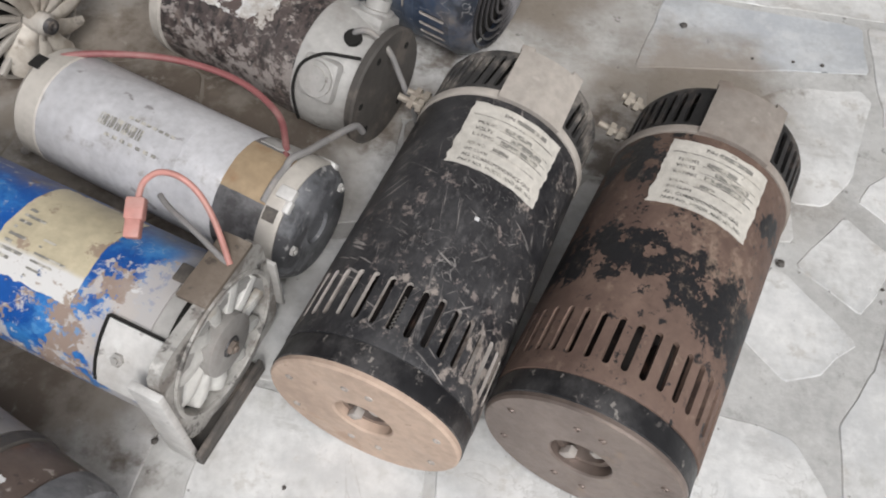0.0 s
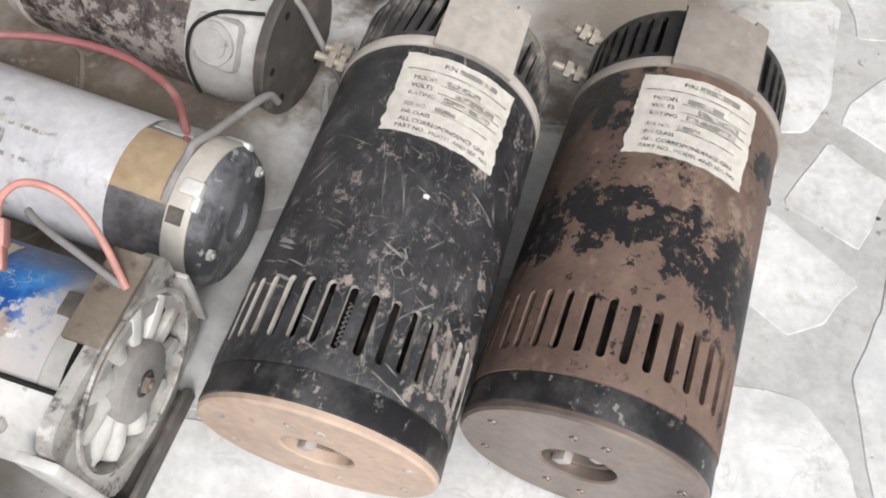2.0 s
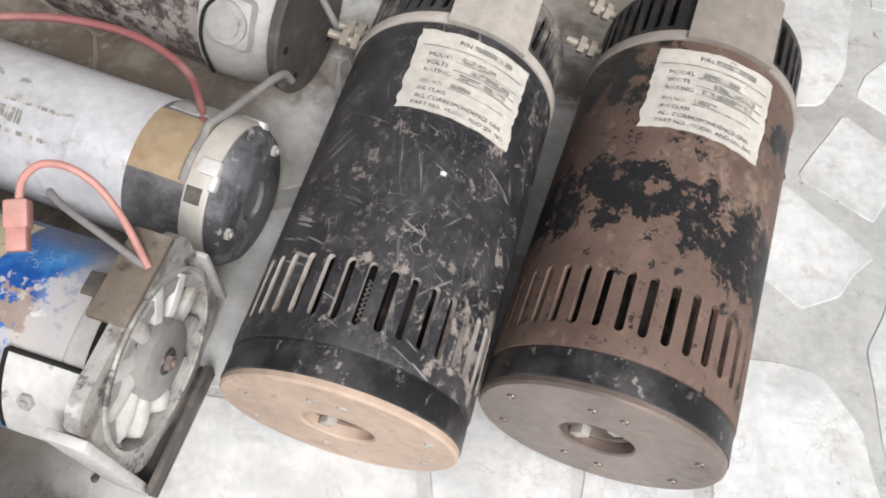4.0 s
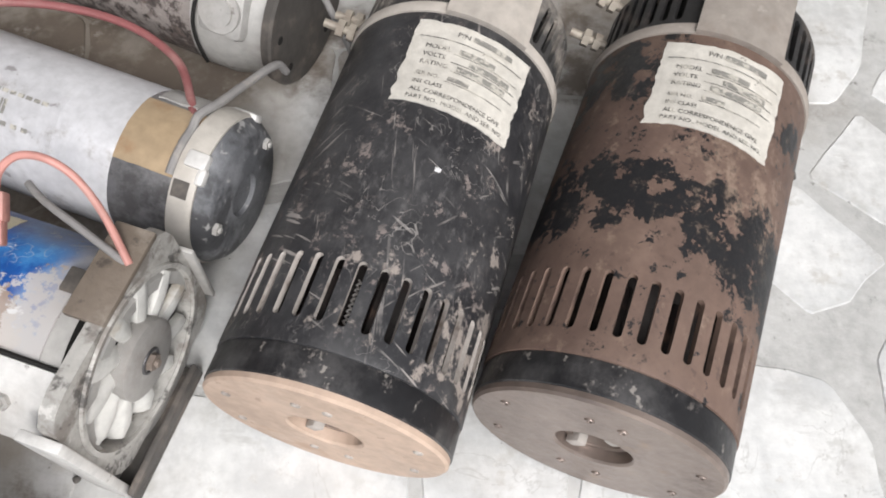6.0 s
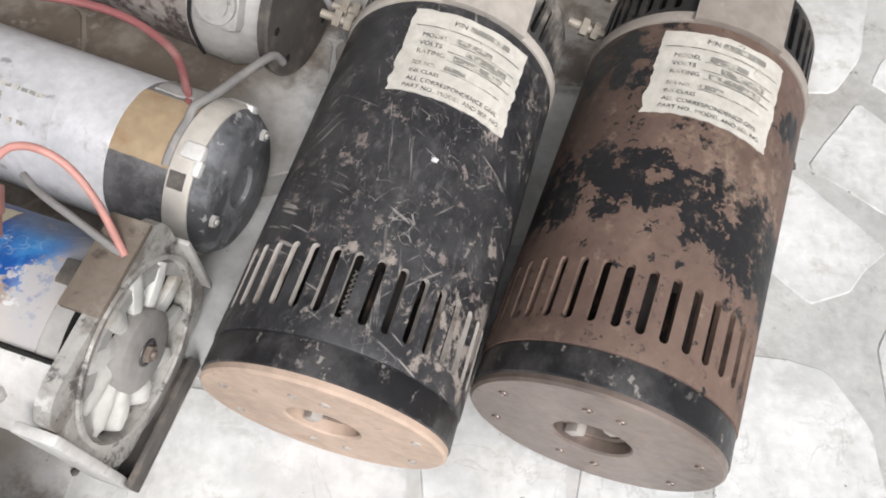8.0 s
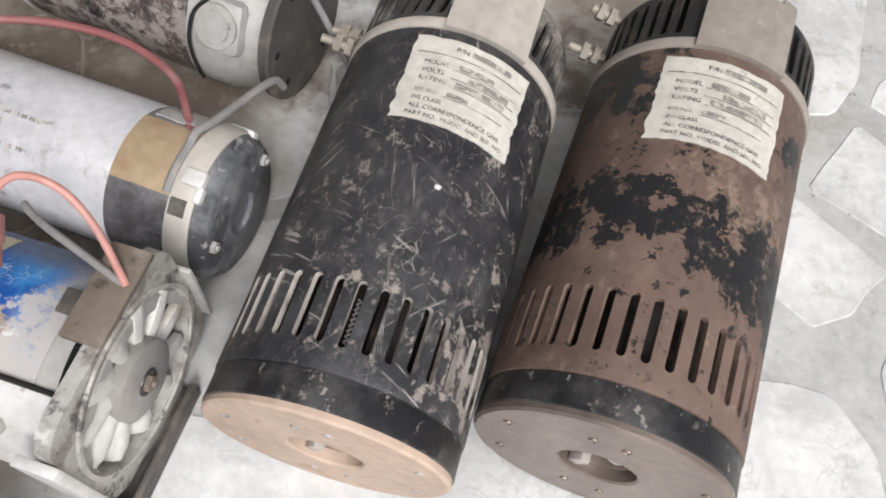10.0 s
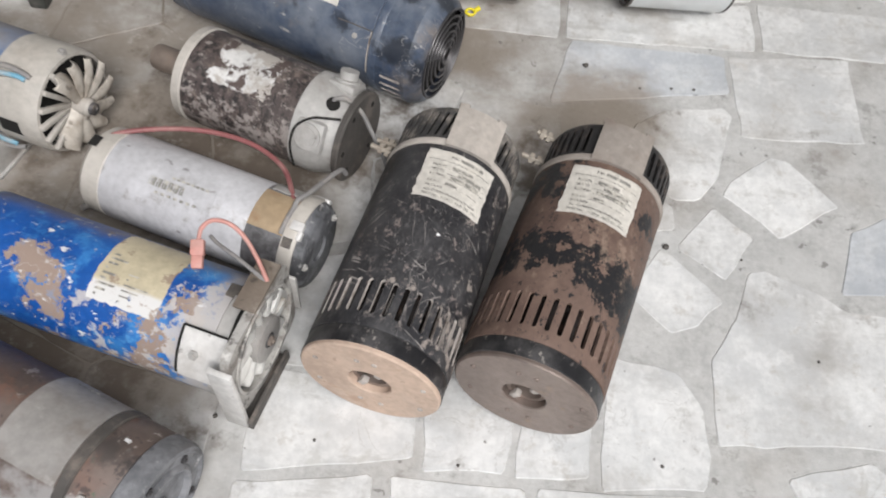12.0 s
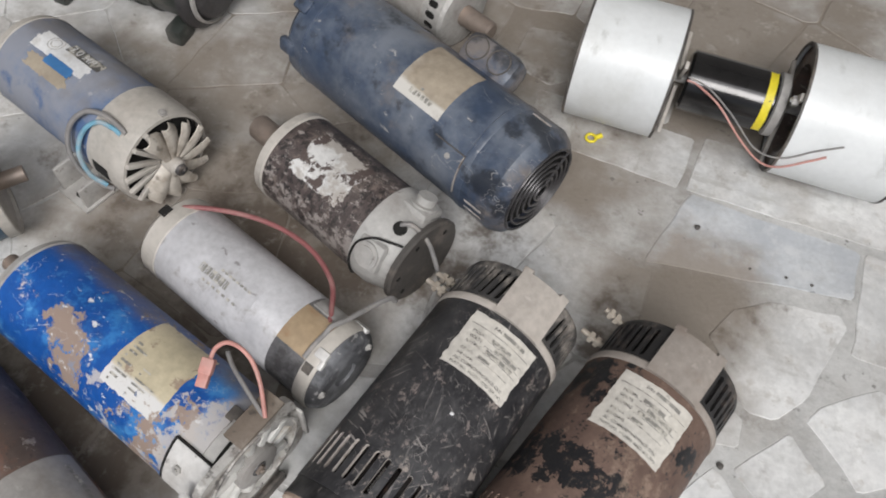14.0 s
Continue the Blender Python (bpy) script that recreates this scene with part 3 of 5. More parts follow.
def cord(points, r, seg=10, steps=8):
    """A round cable through the points."""
    bm = bmesh.new()
    P = [Vector(p) for p in points]
    P = [2 * P[0] - P[1]] + P + [2 * P[-1] - P[-2]]
    path = []
    for i in range(1, len(P) - 2):
        for k in range(steps):
            t = k / steps
            a, b, c, d = P[i - 1:i + 3]
            path.append(0.5 * (2 * b + (c - a) * t + (2 * a - 5 * b + 4 * c - d) * t * t + (3 * b - a - 3 * c + d) * t ** 3))
    path.append(P[-2])
    up, rings = Vector((0.31, 0.2, 0.93)), []
    for i, p in enumerate(path):
        d = (path[min(i + 1, len(path) - 1)] - path[max(i - 1, 0)]).normalized()
        up = (up - d * up.dot(d)).normalized()
        side = d.cross(up)
        rings.append([bm.verts.new(p + r * (math.cos(2 * math.pi * k / seg) * up + math.sin(2 * math.pi * k / seg) * side)) for k in range(seg)])
    for a, b in zip(rings, rings[1:]):
        for k in range(seg):
            bm.faces.new([a[k], a[(k + 1) % seg], b[(k + 1) % seg], b[k]])
    bm.faces.new(rings[0][::-1])
    bm.faces.new(rings[-1])
    return bm


def points(rows):
    return [Vector(p) for p in rows]


def patch(R, z, x0, x1, p0, p1, lift=0.0006, nx=14, na=22, ragged=0.0, seed=1, bulge=0.0):
    """A sheet laid round a lying cylinder, with thin edges; ragged: how far its outline is torn."""
    bm = bmesh.new()
    grid = []
    for i in range(nx + 1):
        row = []
        for j in range(na + 1):
            u, v = i / nx, j / na
            tear = ragged * (noise.noise(Vector((seed + 3.1 * u * 4, v * 5, seed))) + 0.6 * noise.noise(Vector((seed + u * 17, v * 19, 3))))
            x = x0 + (x1 - x0) * (u + (tear if i in (0, nx) else 0.3 * tear))
            p = p0 + (p1 - p0) * (v + (tear if j in (0, na) else 0.3 * tear))
            row.append((x, p, lift + bulge * noise.noise(Vector((x * 60, p * 0.06, seed)))))
        grid.append(row)
    top = [[bm.verts.new(on(x, R + h, p, z)) for x, p, h in row] for row in grid]
    low = [[bm.verts.new(on(x, R - 0.0004, p, z)) for x, p, h in row] for row in grid]
    for i in range(nx):
        for j in range(na):
            bm.faces.new([top[i][j], top[i + 1][j], top[i + 1][j + 1], top[i][j + 1]])
    rim = [(i, 0) for i in range(nx)] + [(nx, j) for j in range(na)] + [(i, na) for i in range(nx, 0, -1)] + [(0, j) for j in range(na, 0, -1)]
    for a, b in zip(rim, rim[1:] + rim[:1]):
        bm.faces.new([top[a[0]][a[1]], top[b[0]][b[1]], low[b[0]][b[1]], low[a[0]][a[1]]])
    return bm


def slotted(bm, R, z, x0, x1, n, h0, h1, frac, thick, solid=None, skew=0.0, turn=0.0):
    """A tube wall between x0 and x1 with n long round-ended slots that go through it."""
    per = 360 / n
    w = math.radians(per) * R * frac / 2
    ends = [math.radians(-90 + 30 * k) for k in range(7)]
    cache = {}

    def vert(x, arc, phi, r):
        p = on(x, r, phi + math.degrees(arc / R) + skew * (x - x0), z)
        key = (round(p.x, 6), round(p.y, 6), round(p.z, 6))
        if key not in cache:
            cache[key] = bm.verts.new(p)
        return cache[key]

    def face(vs, mi):
        vs = list(dict.fromkeys(vs))
        if len(vs) > 2:
            try:
                bm.faces.new(vs).material_index = mi
            except ValueError:
                pass

    half = math.radians(per) * R / 2
    for k in range(n):
        phi = turn + per * k
        outer = [(x1, half * math.sin(a)) for a in ends] + [(x0, -half * math.sin(a)) for a in ends]
        inner = [(h1 - w + w * math.cos(a), w * math.sin(a)) for a in ends] + [(h0 + w - w * math.cos(a), -w * math.sin(a)) for a in ends]
        for r, mi in ((R, 0), (R - thick, 0)):
            if solid and solid(phi % 360):
                for a, b in zip(ends, ends[1:]):
                    face([vert(x1, half * math.sin(a), phi, r), vert(x1, half * math.sin(b), phi, r), vert(x0, half * math.sin(b), phi, r), vert(x0, half * math.sin(a), phi, r)], mi)
                continue
            O = [vert(x, a, phi, r) for x, a in outer]
            I = [vert(x, a, phi, r) for x, a in inner]
            for i in range(14):
                j = (i + 1) % 14
                face([O[i], O[j], I[j], I[i]], mi)
        if not (solid and solid(phi % 360)):
            A = [vert(x, a, phi, R) for x, a in inner]
            B = [vert(x, a, phi, R - thick) for x, a in inner]
            for i in range(14):
                j = (i + 1) % 14
                face([A[i], A[j], B[j], B[i]], 1)
    return bm


def letters(text, size):
    """The built-in font's outline of a text as (verts, faces) in its own plane."""
    cu = bpy.data.curves.new("text", "FONT")
    cu.body, cu.size, cu.resolution_u = text, size, 2
    ob = new("text", cu)
    bpy.context.view_layer.update()
    me = bpy.data.meshes.new_from_object(ob.evaluated_get(bpy.context.evaluated_depsgraph_get()))
    vs, fs = [tuple(v.co) for v in me.vertices], [tuple(p.vertices) for p in me.polygons]
    bpy.data.objects.remove(ob)
    bpy.data.curves.remove(cu)
    bpy.data.meshes.remove(me)
    return vs, fs


def printed(R, z, rows, bars, place_uv, lift=0.0011):
    """Writing and bars wrapped on a label: place_uv turns the label's (u, v) in metres into (x, angle)."""
    bm = bmesh.new()
    for text, u, v, size in rows:
        vs, fs = letters(text, size)
        made = [bm.verts.new(on(place_uv(u + a, v + b)[0], R + lift, place_uv(u + a, v + b)[1], z)) for a, b, _ in vs]
        for f in fs:
            bm.faces.new([made[i] for i in f])
    for u0, u1, v0, v1 in bars:
        n = max(1, int((u1 - u0) / 0.003))
        for i in range(n):
            a, b = u0 + (u1 - u0) * i / n, u0 + (u1 - u0) * (i + 1) / n
            bm.faces.new([bm.verts.new(on(place_uv(p, q)[0], R + lift, place_uv(p, q)[1], z)) for p, q in ((a, v0), (b, v0), (b, v1), (a, v1))])
    return bm


def hex_bolt(bm, a, d, r, h):
    """A hexagon head at a, standing out along d."""
    d = Vector(d).normalized()
    a = Vector(a)
    rod(bm, a, a + d * h, r, 6)
    rod(bm, a + d * h * 0.9, a + d * (h + r * 0.4), r * 0.45, 8)


def blade(x, z, ang0, r0, r1, width, twist, thick=0.0016, lean=0.0, cup=0.1):
    """One curved fan blade that stands out from the axis at ang0, between the radii r0 and r1."""
    bm = bmesh.new()
    rows = []
    for i in range(7):
        t = i / 6
        r = r0 + (r1 - r0) * t
        half = 0.5 * width * (0.35 + 0.65 * math.sin(math.pi * (0.12 + 0.66 * t)))
        if i == 6:
            half *= 0.72
        row = []
        for j in range(5):
            q = -1 + j / 2
            row.append((x + twist * q * half - cup * width * q * q, r, ang0 + lean * t * t + math.degrees(half * q / r)))
        rows.append(row)
    top = [[bm.verts.new(on(a, r, g, z)) for a, r, g in row] for row in rows]
    low = [[bm.verts.new(on(a - thick, r, g, z)) for a, r, g in row] for row in rows]
    for i in range(6):
        for j in range(4):
            bm.faces.new([top[i][j], top[i][j + 1], top[i + 1][j + 1], top[i + 1][j]])
            bm.faces.new([low[i][j], low[i + 1][j], low[i + 1][j + 1], low[i][j + 1]])
    rim = [(0, j) for j in range(4)] + [(i, 4) for i in range(6)] + [(6, j) for j in range(4, 0, -1)] + [(i, 0) for i in range(6, 0, -1)]
    for a, b in zip(rim, rim[1:] + rim[:1]):
        bm.faces.new([top[a[0]][a[1]], low[a[0]][a[1]], low[b[0]][b[1]], top[b[0]][b[1]]])
    return bm


# ---- the room ----
def slab(name, lo, hi, material, label, bevel=0):
    ob = part(name, box(bmesh.new(), lo, hi, bevel), material, None, label)
    return tagged(ob, label, kind="structure")


ground = slab("ground", (-400, -400, -0.6), (400, 400, -0.06), M_GROUND, "dusty bare ground outside the open front")
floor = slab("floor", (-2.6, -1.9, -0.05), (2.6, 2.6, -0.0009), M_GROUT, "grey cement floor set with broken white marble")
# Walls and ceiling out of view, added to enclose the floor and limit fill light.
slab("wall_north", (-2.6, 2.6, -0.05), (2.6, 2.75, 2.8), M_WALL, "unseen plain wall added to shape the fill light")
slab("wall_east", (2.6, -2.05, -0.05), (2.75, 2.75, 2.8), M_WALL, "unseen plain wall added to shape the fill light")
slab("wall_west", (-2.75, -2.05, -0.05), (-2.6, 2.75, 2.8), M_WALL, "unseen plain wall added to shape the fill light")
slab("wall_south_a", (-2.6, -2.05, -0.05), (-2.1, -1.9, 2.8), M_WALL, "unseen plain wall added beside the open front")
slab("wall_south_b", (1.3, -2.05, -0.05), (2.6, -1.9, 2.8), M_WALL, "unseen plain wall added beside the open front")
slab("ceiling", (-2.75, -0.6, 2.8), (2.75, 2.75, 2.95), M_WALL, "unseen plain roof added to block light from above")


# ---- permanent-magnet motors with slotted casing ----
def slotted_motor(x, y, deg, R, label, casing, edge, plate, tab, cage, lab0, lab1, worn, tab_phi, studs):
    """A lying motor with a slotted casing: its drive plate at x = 0, its vent cage at the far end."""
    mo = thing("electric_motor", x, y, deg, label, "motor", "slotted motors side by side")
    z = R
    bm = lathe([(0.0158, R - 0.002), (0.0162, R - 0.0002), (0.0172, R), (0.0235, R)], z, 74)
    slotted(bm, R, z, 0.0235, 0.060, 37, 0.0268, 0.0563, 0.40, 0.003, turn=3.4 if casing is M_BLACK else 0.6)
    revolve(bm, [(0.060, R), (0.194, R), (0.196, R - 0.001), (0.196, R - 0.004)], z, 74)
    bmesh.ops.remove_doubles(bm, verts=bm.verts, dist=0.00005)
    part("casing", bm, [casing, edge], mo)
    part("front_band", lathe([(0.0, R - 0.003), (0.0022, R - 0.0004), (0.0150, R - 0.0006), (0.0161, R - 0.0012), (0.0165, R - 0.006)], z, 74), M_BAND, mo, "scuffed black band")
    rh = 0.30 * R
    part("drive_plate", lathe([(0.012, rh), (-0.001, rh), (-0.002, rh + 0.001), (-0.002, R - 0.0022), (-0.0008, R - 0.001), (0.0016, R - 0.001), (0.0016, R - 0.006)], z, 74), plate, mo, worn)
    hub = lathe([(0.006, rh - 0.0006), (0.004, rh - 0.0012), (0.004, rh * 0.72), (0.016, rh * 0.66), (0.016, 0)], z, 40)
    part("hub", hub, [M_RUSTPLATE], mo, "recessed keyed hub")
    # Black disc at the bottom of the hub, painted as the bore's shade.
    part("bore", lathe([(0.0155, rh * 0.64), (0.0155, 0)], z, 30), M_HOLESHADE_BLACK, mo)
    for k in range(2):
        a = 35 + 180 * k
        lug = box(bmesh.new(), (0.0005, -0.0028, rh * 0.45), (0.006, 0.0028, rh * 0.92), 0.0006, Matrix.Translation((0, 0, z)) @ Matrix.Rotation(radians(a), 4, "X"))
        part("key_lug", lug, M_EDGE, mo)
    for k, (rr, a) in enumerate(((0.8, 22), (0.62, 75), (0.62, 97), (0.8, 158), (0.62, 255), (0.62, 283), (0.8, 205), (0.8, 335))):
        c = on(-0.0021, rr * R, a, z)
        bm = lathe([(-0.0016, 0.0024), (-0.0026, 0.0021), (-0.0026, 0.0013), (-0.0017, 0.0011), (-0.0017, 0)], c.z, 14, c.y)
        part("screw", bm, M_EDGE if plate is M_TAN else M_RUSTPLATE, mo)
    # armature and windings seen through the slots
    bm = lathe([(0.02, 0.012), (0.02, R * 0.62), (0.05, R * 0.66), (0.062, R * 0.74), (0.19, R * 0.74), (0.19, 0.012)], z, 40)
    part("armature", bm, M_DARK, mo, "dark windings behind the slots")
    for k in range(6):
        bm = box(bmesh.new(), (0.026, -0.004, R * 0.64), (0.055, 0.004, R * 0.84), 0.001, Matrix.Translation((0, 0, z)) @ Matrix.Rotation(radians(-78 + 31 * k), 4, "X"))
        part("brush_holder", bm, M_DARK, mo)
    for k in range(1 if casing is M_BLACK else 0):
        pts = [on(0.03 + 0.0006 * i, R * 0.87 + 0.0016 * math.cos(i * 1.57), 92 + 20 * k + 2.2 * math.sin(i * 1.57), z) for i in range(36)]
        part("brush_spring", cord(pts, 0.00045, 5, 2), M_STEEL, mo)
    # collar, vent cage and cover at the far end
    part("collar", lathe([(0.1955, R - 0.004), (0.1955, R + 0.0004), (0.1965, R + 0.001), (0.2012, R + 0.001), (0.203, R - 0.0004), (0.203, R - 0.006)], z, 74), tab, mo, "thin grey collar")
    Rc = R - 0.0012
    bm = slotted(bmesh.new(), Rc, z, 0.203, 0.2375, 46, 0.2065, 0.2345, 0.52, 0.0025, solid=lambda p: tab_phi[0] - 6 < p < tab_phi[1] + 4 or p > 200, skew=160 if tab is M_GREYTAB else 0)
    revolve(bm, [(0.2375, Rc), (0.2405, Rc - 0.001), (0.242, Rc - 0.004), (0.242, Rc - 0.02), (0.24, Rc - 0.024), (0.24, 0.008), (0.2455, 0.007), (0.2455, 0)], z, 74)
    part("vent_cage", bm, [cage, cage], mo, "slotted vent cage")
    # Black core added so the cage slots look into shade.
    part("inner_rotor", lathe([(0.2, R * 0.8), (0.2365, R * 0.8), (0.2365, 0.01)], z, 40), M_HOLESHADE_BLACK, mo)
    p0, p1 = tab_phi
    bm = patch(Rc + 0.0015, z, 0.1955, 0.2405, p0, p1, 0.0022, 10, 16)
    part("terminal_cover", bm, tab, mo, "plain grey sheet cover")
    for p in (p0 + 3, p1 - 4):
        bm = box(bmesh.new(), (0.2395, -0.0045, Rc - 0.004), (0.2445, 0.0045, Rc + 0.0036), 0.0008, Matrix.Translation((0, 0, z)) @ Matrix.Rotation(radians(p - 90), 4, "X"))
        part("cover_lip", bm, tab, mo)
    for k, (sx, phi, ln) in enumerate(studs):
        bm = bmesh.new()
        d = on(0, 1, phi, 0)
        a = on(sx, R - 0.004, phi, z)
        rod(bm, a, a + d * ln, 0.0024, 10)
        hex_bolt(bm, a + d * 0.006, d, 0.0052, 0.004)
        hex_bolt(bm, a + d * 0.0125, d, 0.0052, 0.004)
        part("terminal_stud", bm, M_BRASSBOLT, mo, "tarnished brass stud with nuts")
    if casing is M_BLACK:
        part("paint_chip", patch(R, z, 0.1081, 0.1101, 105.2, 108.0, 0.0004, 5, 5, ragged=0.3), M_WHITELBL, mo, "small bare white chip")
    # paper label with its print
    (lx0, lx1), (lp0, lp1) = lab0, lab1
    paper = part("label", patch(R, z, lx0, lx1, lp0, lp1, 0.0005, 20, 30, ragged=0.02, seed=x * 50 + 2), M_LABEL, mo, "grimy white paper label with faded print")
    H, W = lx1 - lx0, math.radians(lp1 - lp0) * R

    def uv(u, v):
        return lx0 + v, lp0 + math.degrees(u / R)

    rows = [("P/N", 0.34 * W, 0.86 * H, 0.0042), ("MODEL", 0.13 * W, 0.655 * H, 0.0037), ("VOLTS", 0.13 * W, 0.555 * H, 0.0037), ("RATING", 0.13 * W, 0.455 * H, 0.0037),
            ("SER NO.", 0.13 * W, 0.32 * H, 0.0031), ("INS CLASS", 0.13 * W, 0.225 * H, 0.0031),
            ("ALL CORRESPONDENCE GIVE", 0.13 * W, 0.13 * H, 0.0034), ("PART NO., MODEL AND SER. NO.", 0.12 * W, 0.045 * H, 0.0033)]
    part("print", printed(R, z, rows, [(0.05 * W, 0.95 * W, 0.785 * H, 0.793 * H), (0.36 * W, 0.93 * W, 0.64 * H, 0.647 * H), (0.36 * W, 0.93 * W, 0.54 * H, 0.547 * H),
                                       (0.38 * W, 0.93 * W, 0.44 * H, 0.447 * H), (0.36 * W, 0.86 * W, 0.31 * H, 0.317 * H)], uv), M_INK, paper, "faded black lettering")
    tagged(part("stamped_value", printed(R, z, [], [(0.47 * W, 0.82 * W, 0.86 * H, 0.92 * H), (0.4 * W, 0.7 * W, 0.66 * H, 0.72 * H), (0.5 * W, 0.86 * W, 0.56 * H, 0.62 * H),
                                              (0.42 * W, 0.84 * W, 0.46 * H, 0.52 * H), (0.38 * W, 0.55 * W, 0.33 * H, 0.38 * H)], uv), M_INKPALE, paper), kind="stuff")
    return mo


black_motor = slotted_motor(0.0100, 0.1985, 76.1, 0.0573, "scratched black slotted motor with tan rusted end plate lying on marble", M_BLACK, M_EDGE, M_TAN, M_GREYTAB, M_CAGE,
                            (0.1388, 0.1892), (73.6, 134.1), "rough tan rusted disc", (85, 128), ((0.208, 10, 0.024), (0.222, 4, 0.022)))
brown_motor = slotted_motor(0.1281, 0.1976, 71.66, 0.0579, "rusty brown slotted motor with peeling black paint lying on marble", M_BROWN, M_EDGEBROWN, M_RUSTPLATE, M_GREYTAB2, M_CAGE2,
                            (0.1367, 0.1885), (61.9, 122.7), "dull dark steel disc", (74, 118), ((0.215, 8, 0.024), (0.24, 14, 0.02)))


# ---- blue motor with a fan bracket ----
def blue_motor():
    R = z = 0.0481
    mo = thing("electric_motor", -0.3282, 0.2959, -15.7, "chipped bright blue motor with open fan bracket on the floor", "motor")
    part("rear_cap", lathe([(-0.004, 0.012), (-0.002, 0.03), (0.002, R - 0.006), (0.006, R - 0.001), (0.0115, R + 0.0006), (0.0128, R - 0.001)], z), M_ALU, mo, "pale grey cast end cap")
    part("shaft", rod(bmesh.new(), (-0.034, 0, z), (0.002, 0, z), 0.0078, 20), M_COPPER, mo, "short rusty steel shaft")
    part("casing", lathe([(0.0125, R - 0.001), (0.0135, R), (0.238, R), (0.2385, R - 0.001)], z, 96), M_BLUE, mo, "blue paint chipped to brown")
    part("front_cap", lathe([(0.2383, R - 0.0008), (0.2392, R + 0.0006), (0.256, R + 0.0006), (0.262, R - 0.002), (0.262, R - 0.008)], z), M_ALU, mo, "grey cast end cap")
    pad = patch(R, z, 0.2165, 0.2515, 118, 164, 0.0035, 6, 10)
    part("mounting_pad", pad, M_ZINC, mo, "grey rectangular pad")
    bm = bmesh.new()
    hex_bolt(bm, on(0.2285, R + 0.0035, 139, z), on(0, 1, 139, 0), 0.004, 0.002)
    part("pad_bolt", bm, M_STEEL, mo)
    # Black strips laid along the left and top edges of the pad.
    part("pad_side_groove", patch(R, z, 0.2143, 0.216, 117, 162, 0.0037, 2, 10), M_HOLESHADE_BLACK, mo)
    part("pad_groove", patch(R, z, 0.215, 0.2515, 116.2, 117.6, 0.0037, 6, 2), M_HOLESHADE_BLACK, mo)
    # square bracket with a round opening, standing on its own foot
    zb, n, ro = 0.0610, 48, 0.0425

    def outline(phi):
        c, sn = math.cos(radians(phi)), math.sin(radians(phi))
        return min(0.0475 / max(abs(c), abs(sn)), 0.0605)

    bm = bmesh.new()
    loops = []
    for x in (0.2565, 0.2635):
        for f in (outline, lambda p: ro):
            loops.append([bm.verts.new(on(x, f(360 * i / n + 12), 360 * i / n + 12, zb)) for i in range(n)])
    for i in range(n):
        j = (i + 1) % n
        for p, q in ((0, 1), (2, 3), (0, 2), (1, 3)):
            bm.faces.new([loops[p][i], loops[p][j], loops[q][j], loops[q][i]])
    part("bracket_plate", bm, M_BRACKET, mo, "dull grey square plate with round opening")
    part("shroud", lathe([(0.2637, ro), (0.2637, ro + 0.003), (0.2652, ro + 0.0026), (0.2652, ro + 0.0004), (0.2637, ro)], zb, 48), M_BRACKET, mo, "worn rolled rim")
    # Black sheet behind the blades, painted as the depth of the opening.
    part("back_disc", lathe([(0.2515, 0), (0.2515, ro + 0.001)], zb, 40), M_HOLESHADE_BLACK, mo)
    fan = part("fan", lathe([(0.259, 0.0195), (0.2665, 0.0195), (0.2675, 0.018), (0.2675, 0)], zb, 32), M_PAD, mo, "pale nylon fan on a grey hub")
    for k in range(11):
        part("blade", blade(0.2625, zb, 360 / 11 * k + 12, 0.0185, 0.0405, 0.0165, 0.42, 0.004, lean=9, cup=0.2), M_FAN, fan)
    part("hub_washer", lathe([(0.2674, 0.0068), (0.2682, 0.0064), (0.2682, 0.0052), (0.2675, 0.005)], zb, 28), M_DARKSTEEL, fan)
    bm = bmesh.new()
    hex_bolt(bm, (0.2675, 0, zb), (1, 0, 0), 0.0042, 0.0028)
    part("shaft_nut", bm, M_COPPER, fan)
    part("top_strap", box(bmesh.new(), (0.246, -0.004, zb + 0.0455), (0.2642, 0.040, zb + 0.049), 0.0008), M_GRIME, mo, "grimy brown top strap")
    part("top_tab", box(bmesh.new(), (0.231, -0.004, zb + 0.030), (0.242, 0.020, zb + 0.0345), 0.001), M_ENDPLATE, mo, "short dark tab at the lead outlet")
    part("strap", box(bmesh.new(), (0.2475, -0.0525, 0.0), (0.2665, -0.0478, zb + 0.034), 0.0008), M_ZINC, mo, "flat grey steel strap")
    bm = box(bmesh.new(), (0.257, -0.052, 0.0), (0.271, 0.016, 0.0035), 0.0008)
    box(bm, (0.2675, -0.052, 0.0036), (0.271, 0.016, 0.0135), 0.0008)
    part("foot", bm, M_ENDPLATE, mo, "dark angle-iron foot")
    part("foot_web", box(bmesh.new(), (0.251, -0.03, 0.0037), (0.255, 0.03, 0.022), 0.0008), M_STEEL, mo)
    part("side_flange", box(bmesh.new(), (0.2495, 0.0475, 0.03), (0.2685, 0.0502, 0.078), 0.0008), M_STEEL, mo)
    part("label", patch(R, z, 0.1335, 0.191, 38, 124, 0.0005, 24, 34, ragged=0.022, seed=4), M_BLUELBL, mo, "half-peeled cream and white label")

    def uv(u, v):
        return 0.1365 + u, 124 - math.degrees(v / R)

    bars = [(0.002, 0.004 + 0.003 * ((k * 7) % 5), 0.004 + 0.0042 * k, 0.0058 + 0.0042 * k) for k in range(9)]
    bars += [(0.022, 0.024 + 0.006 * ((k * 5) % 4), 0.004 + 0.0042 * k, 0.0052 + 0.0042 * k) for k in range(6)]
    part("print", printed(R, z, [], bars, uv), M_INKPALE, mo, "unreadable faded print")
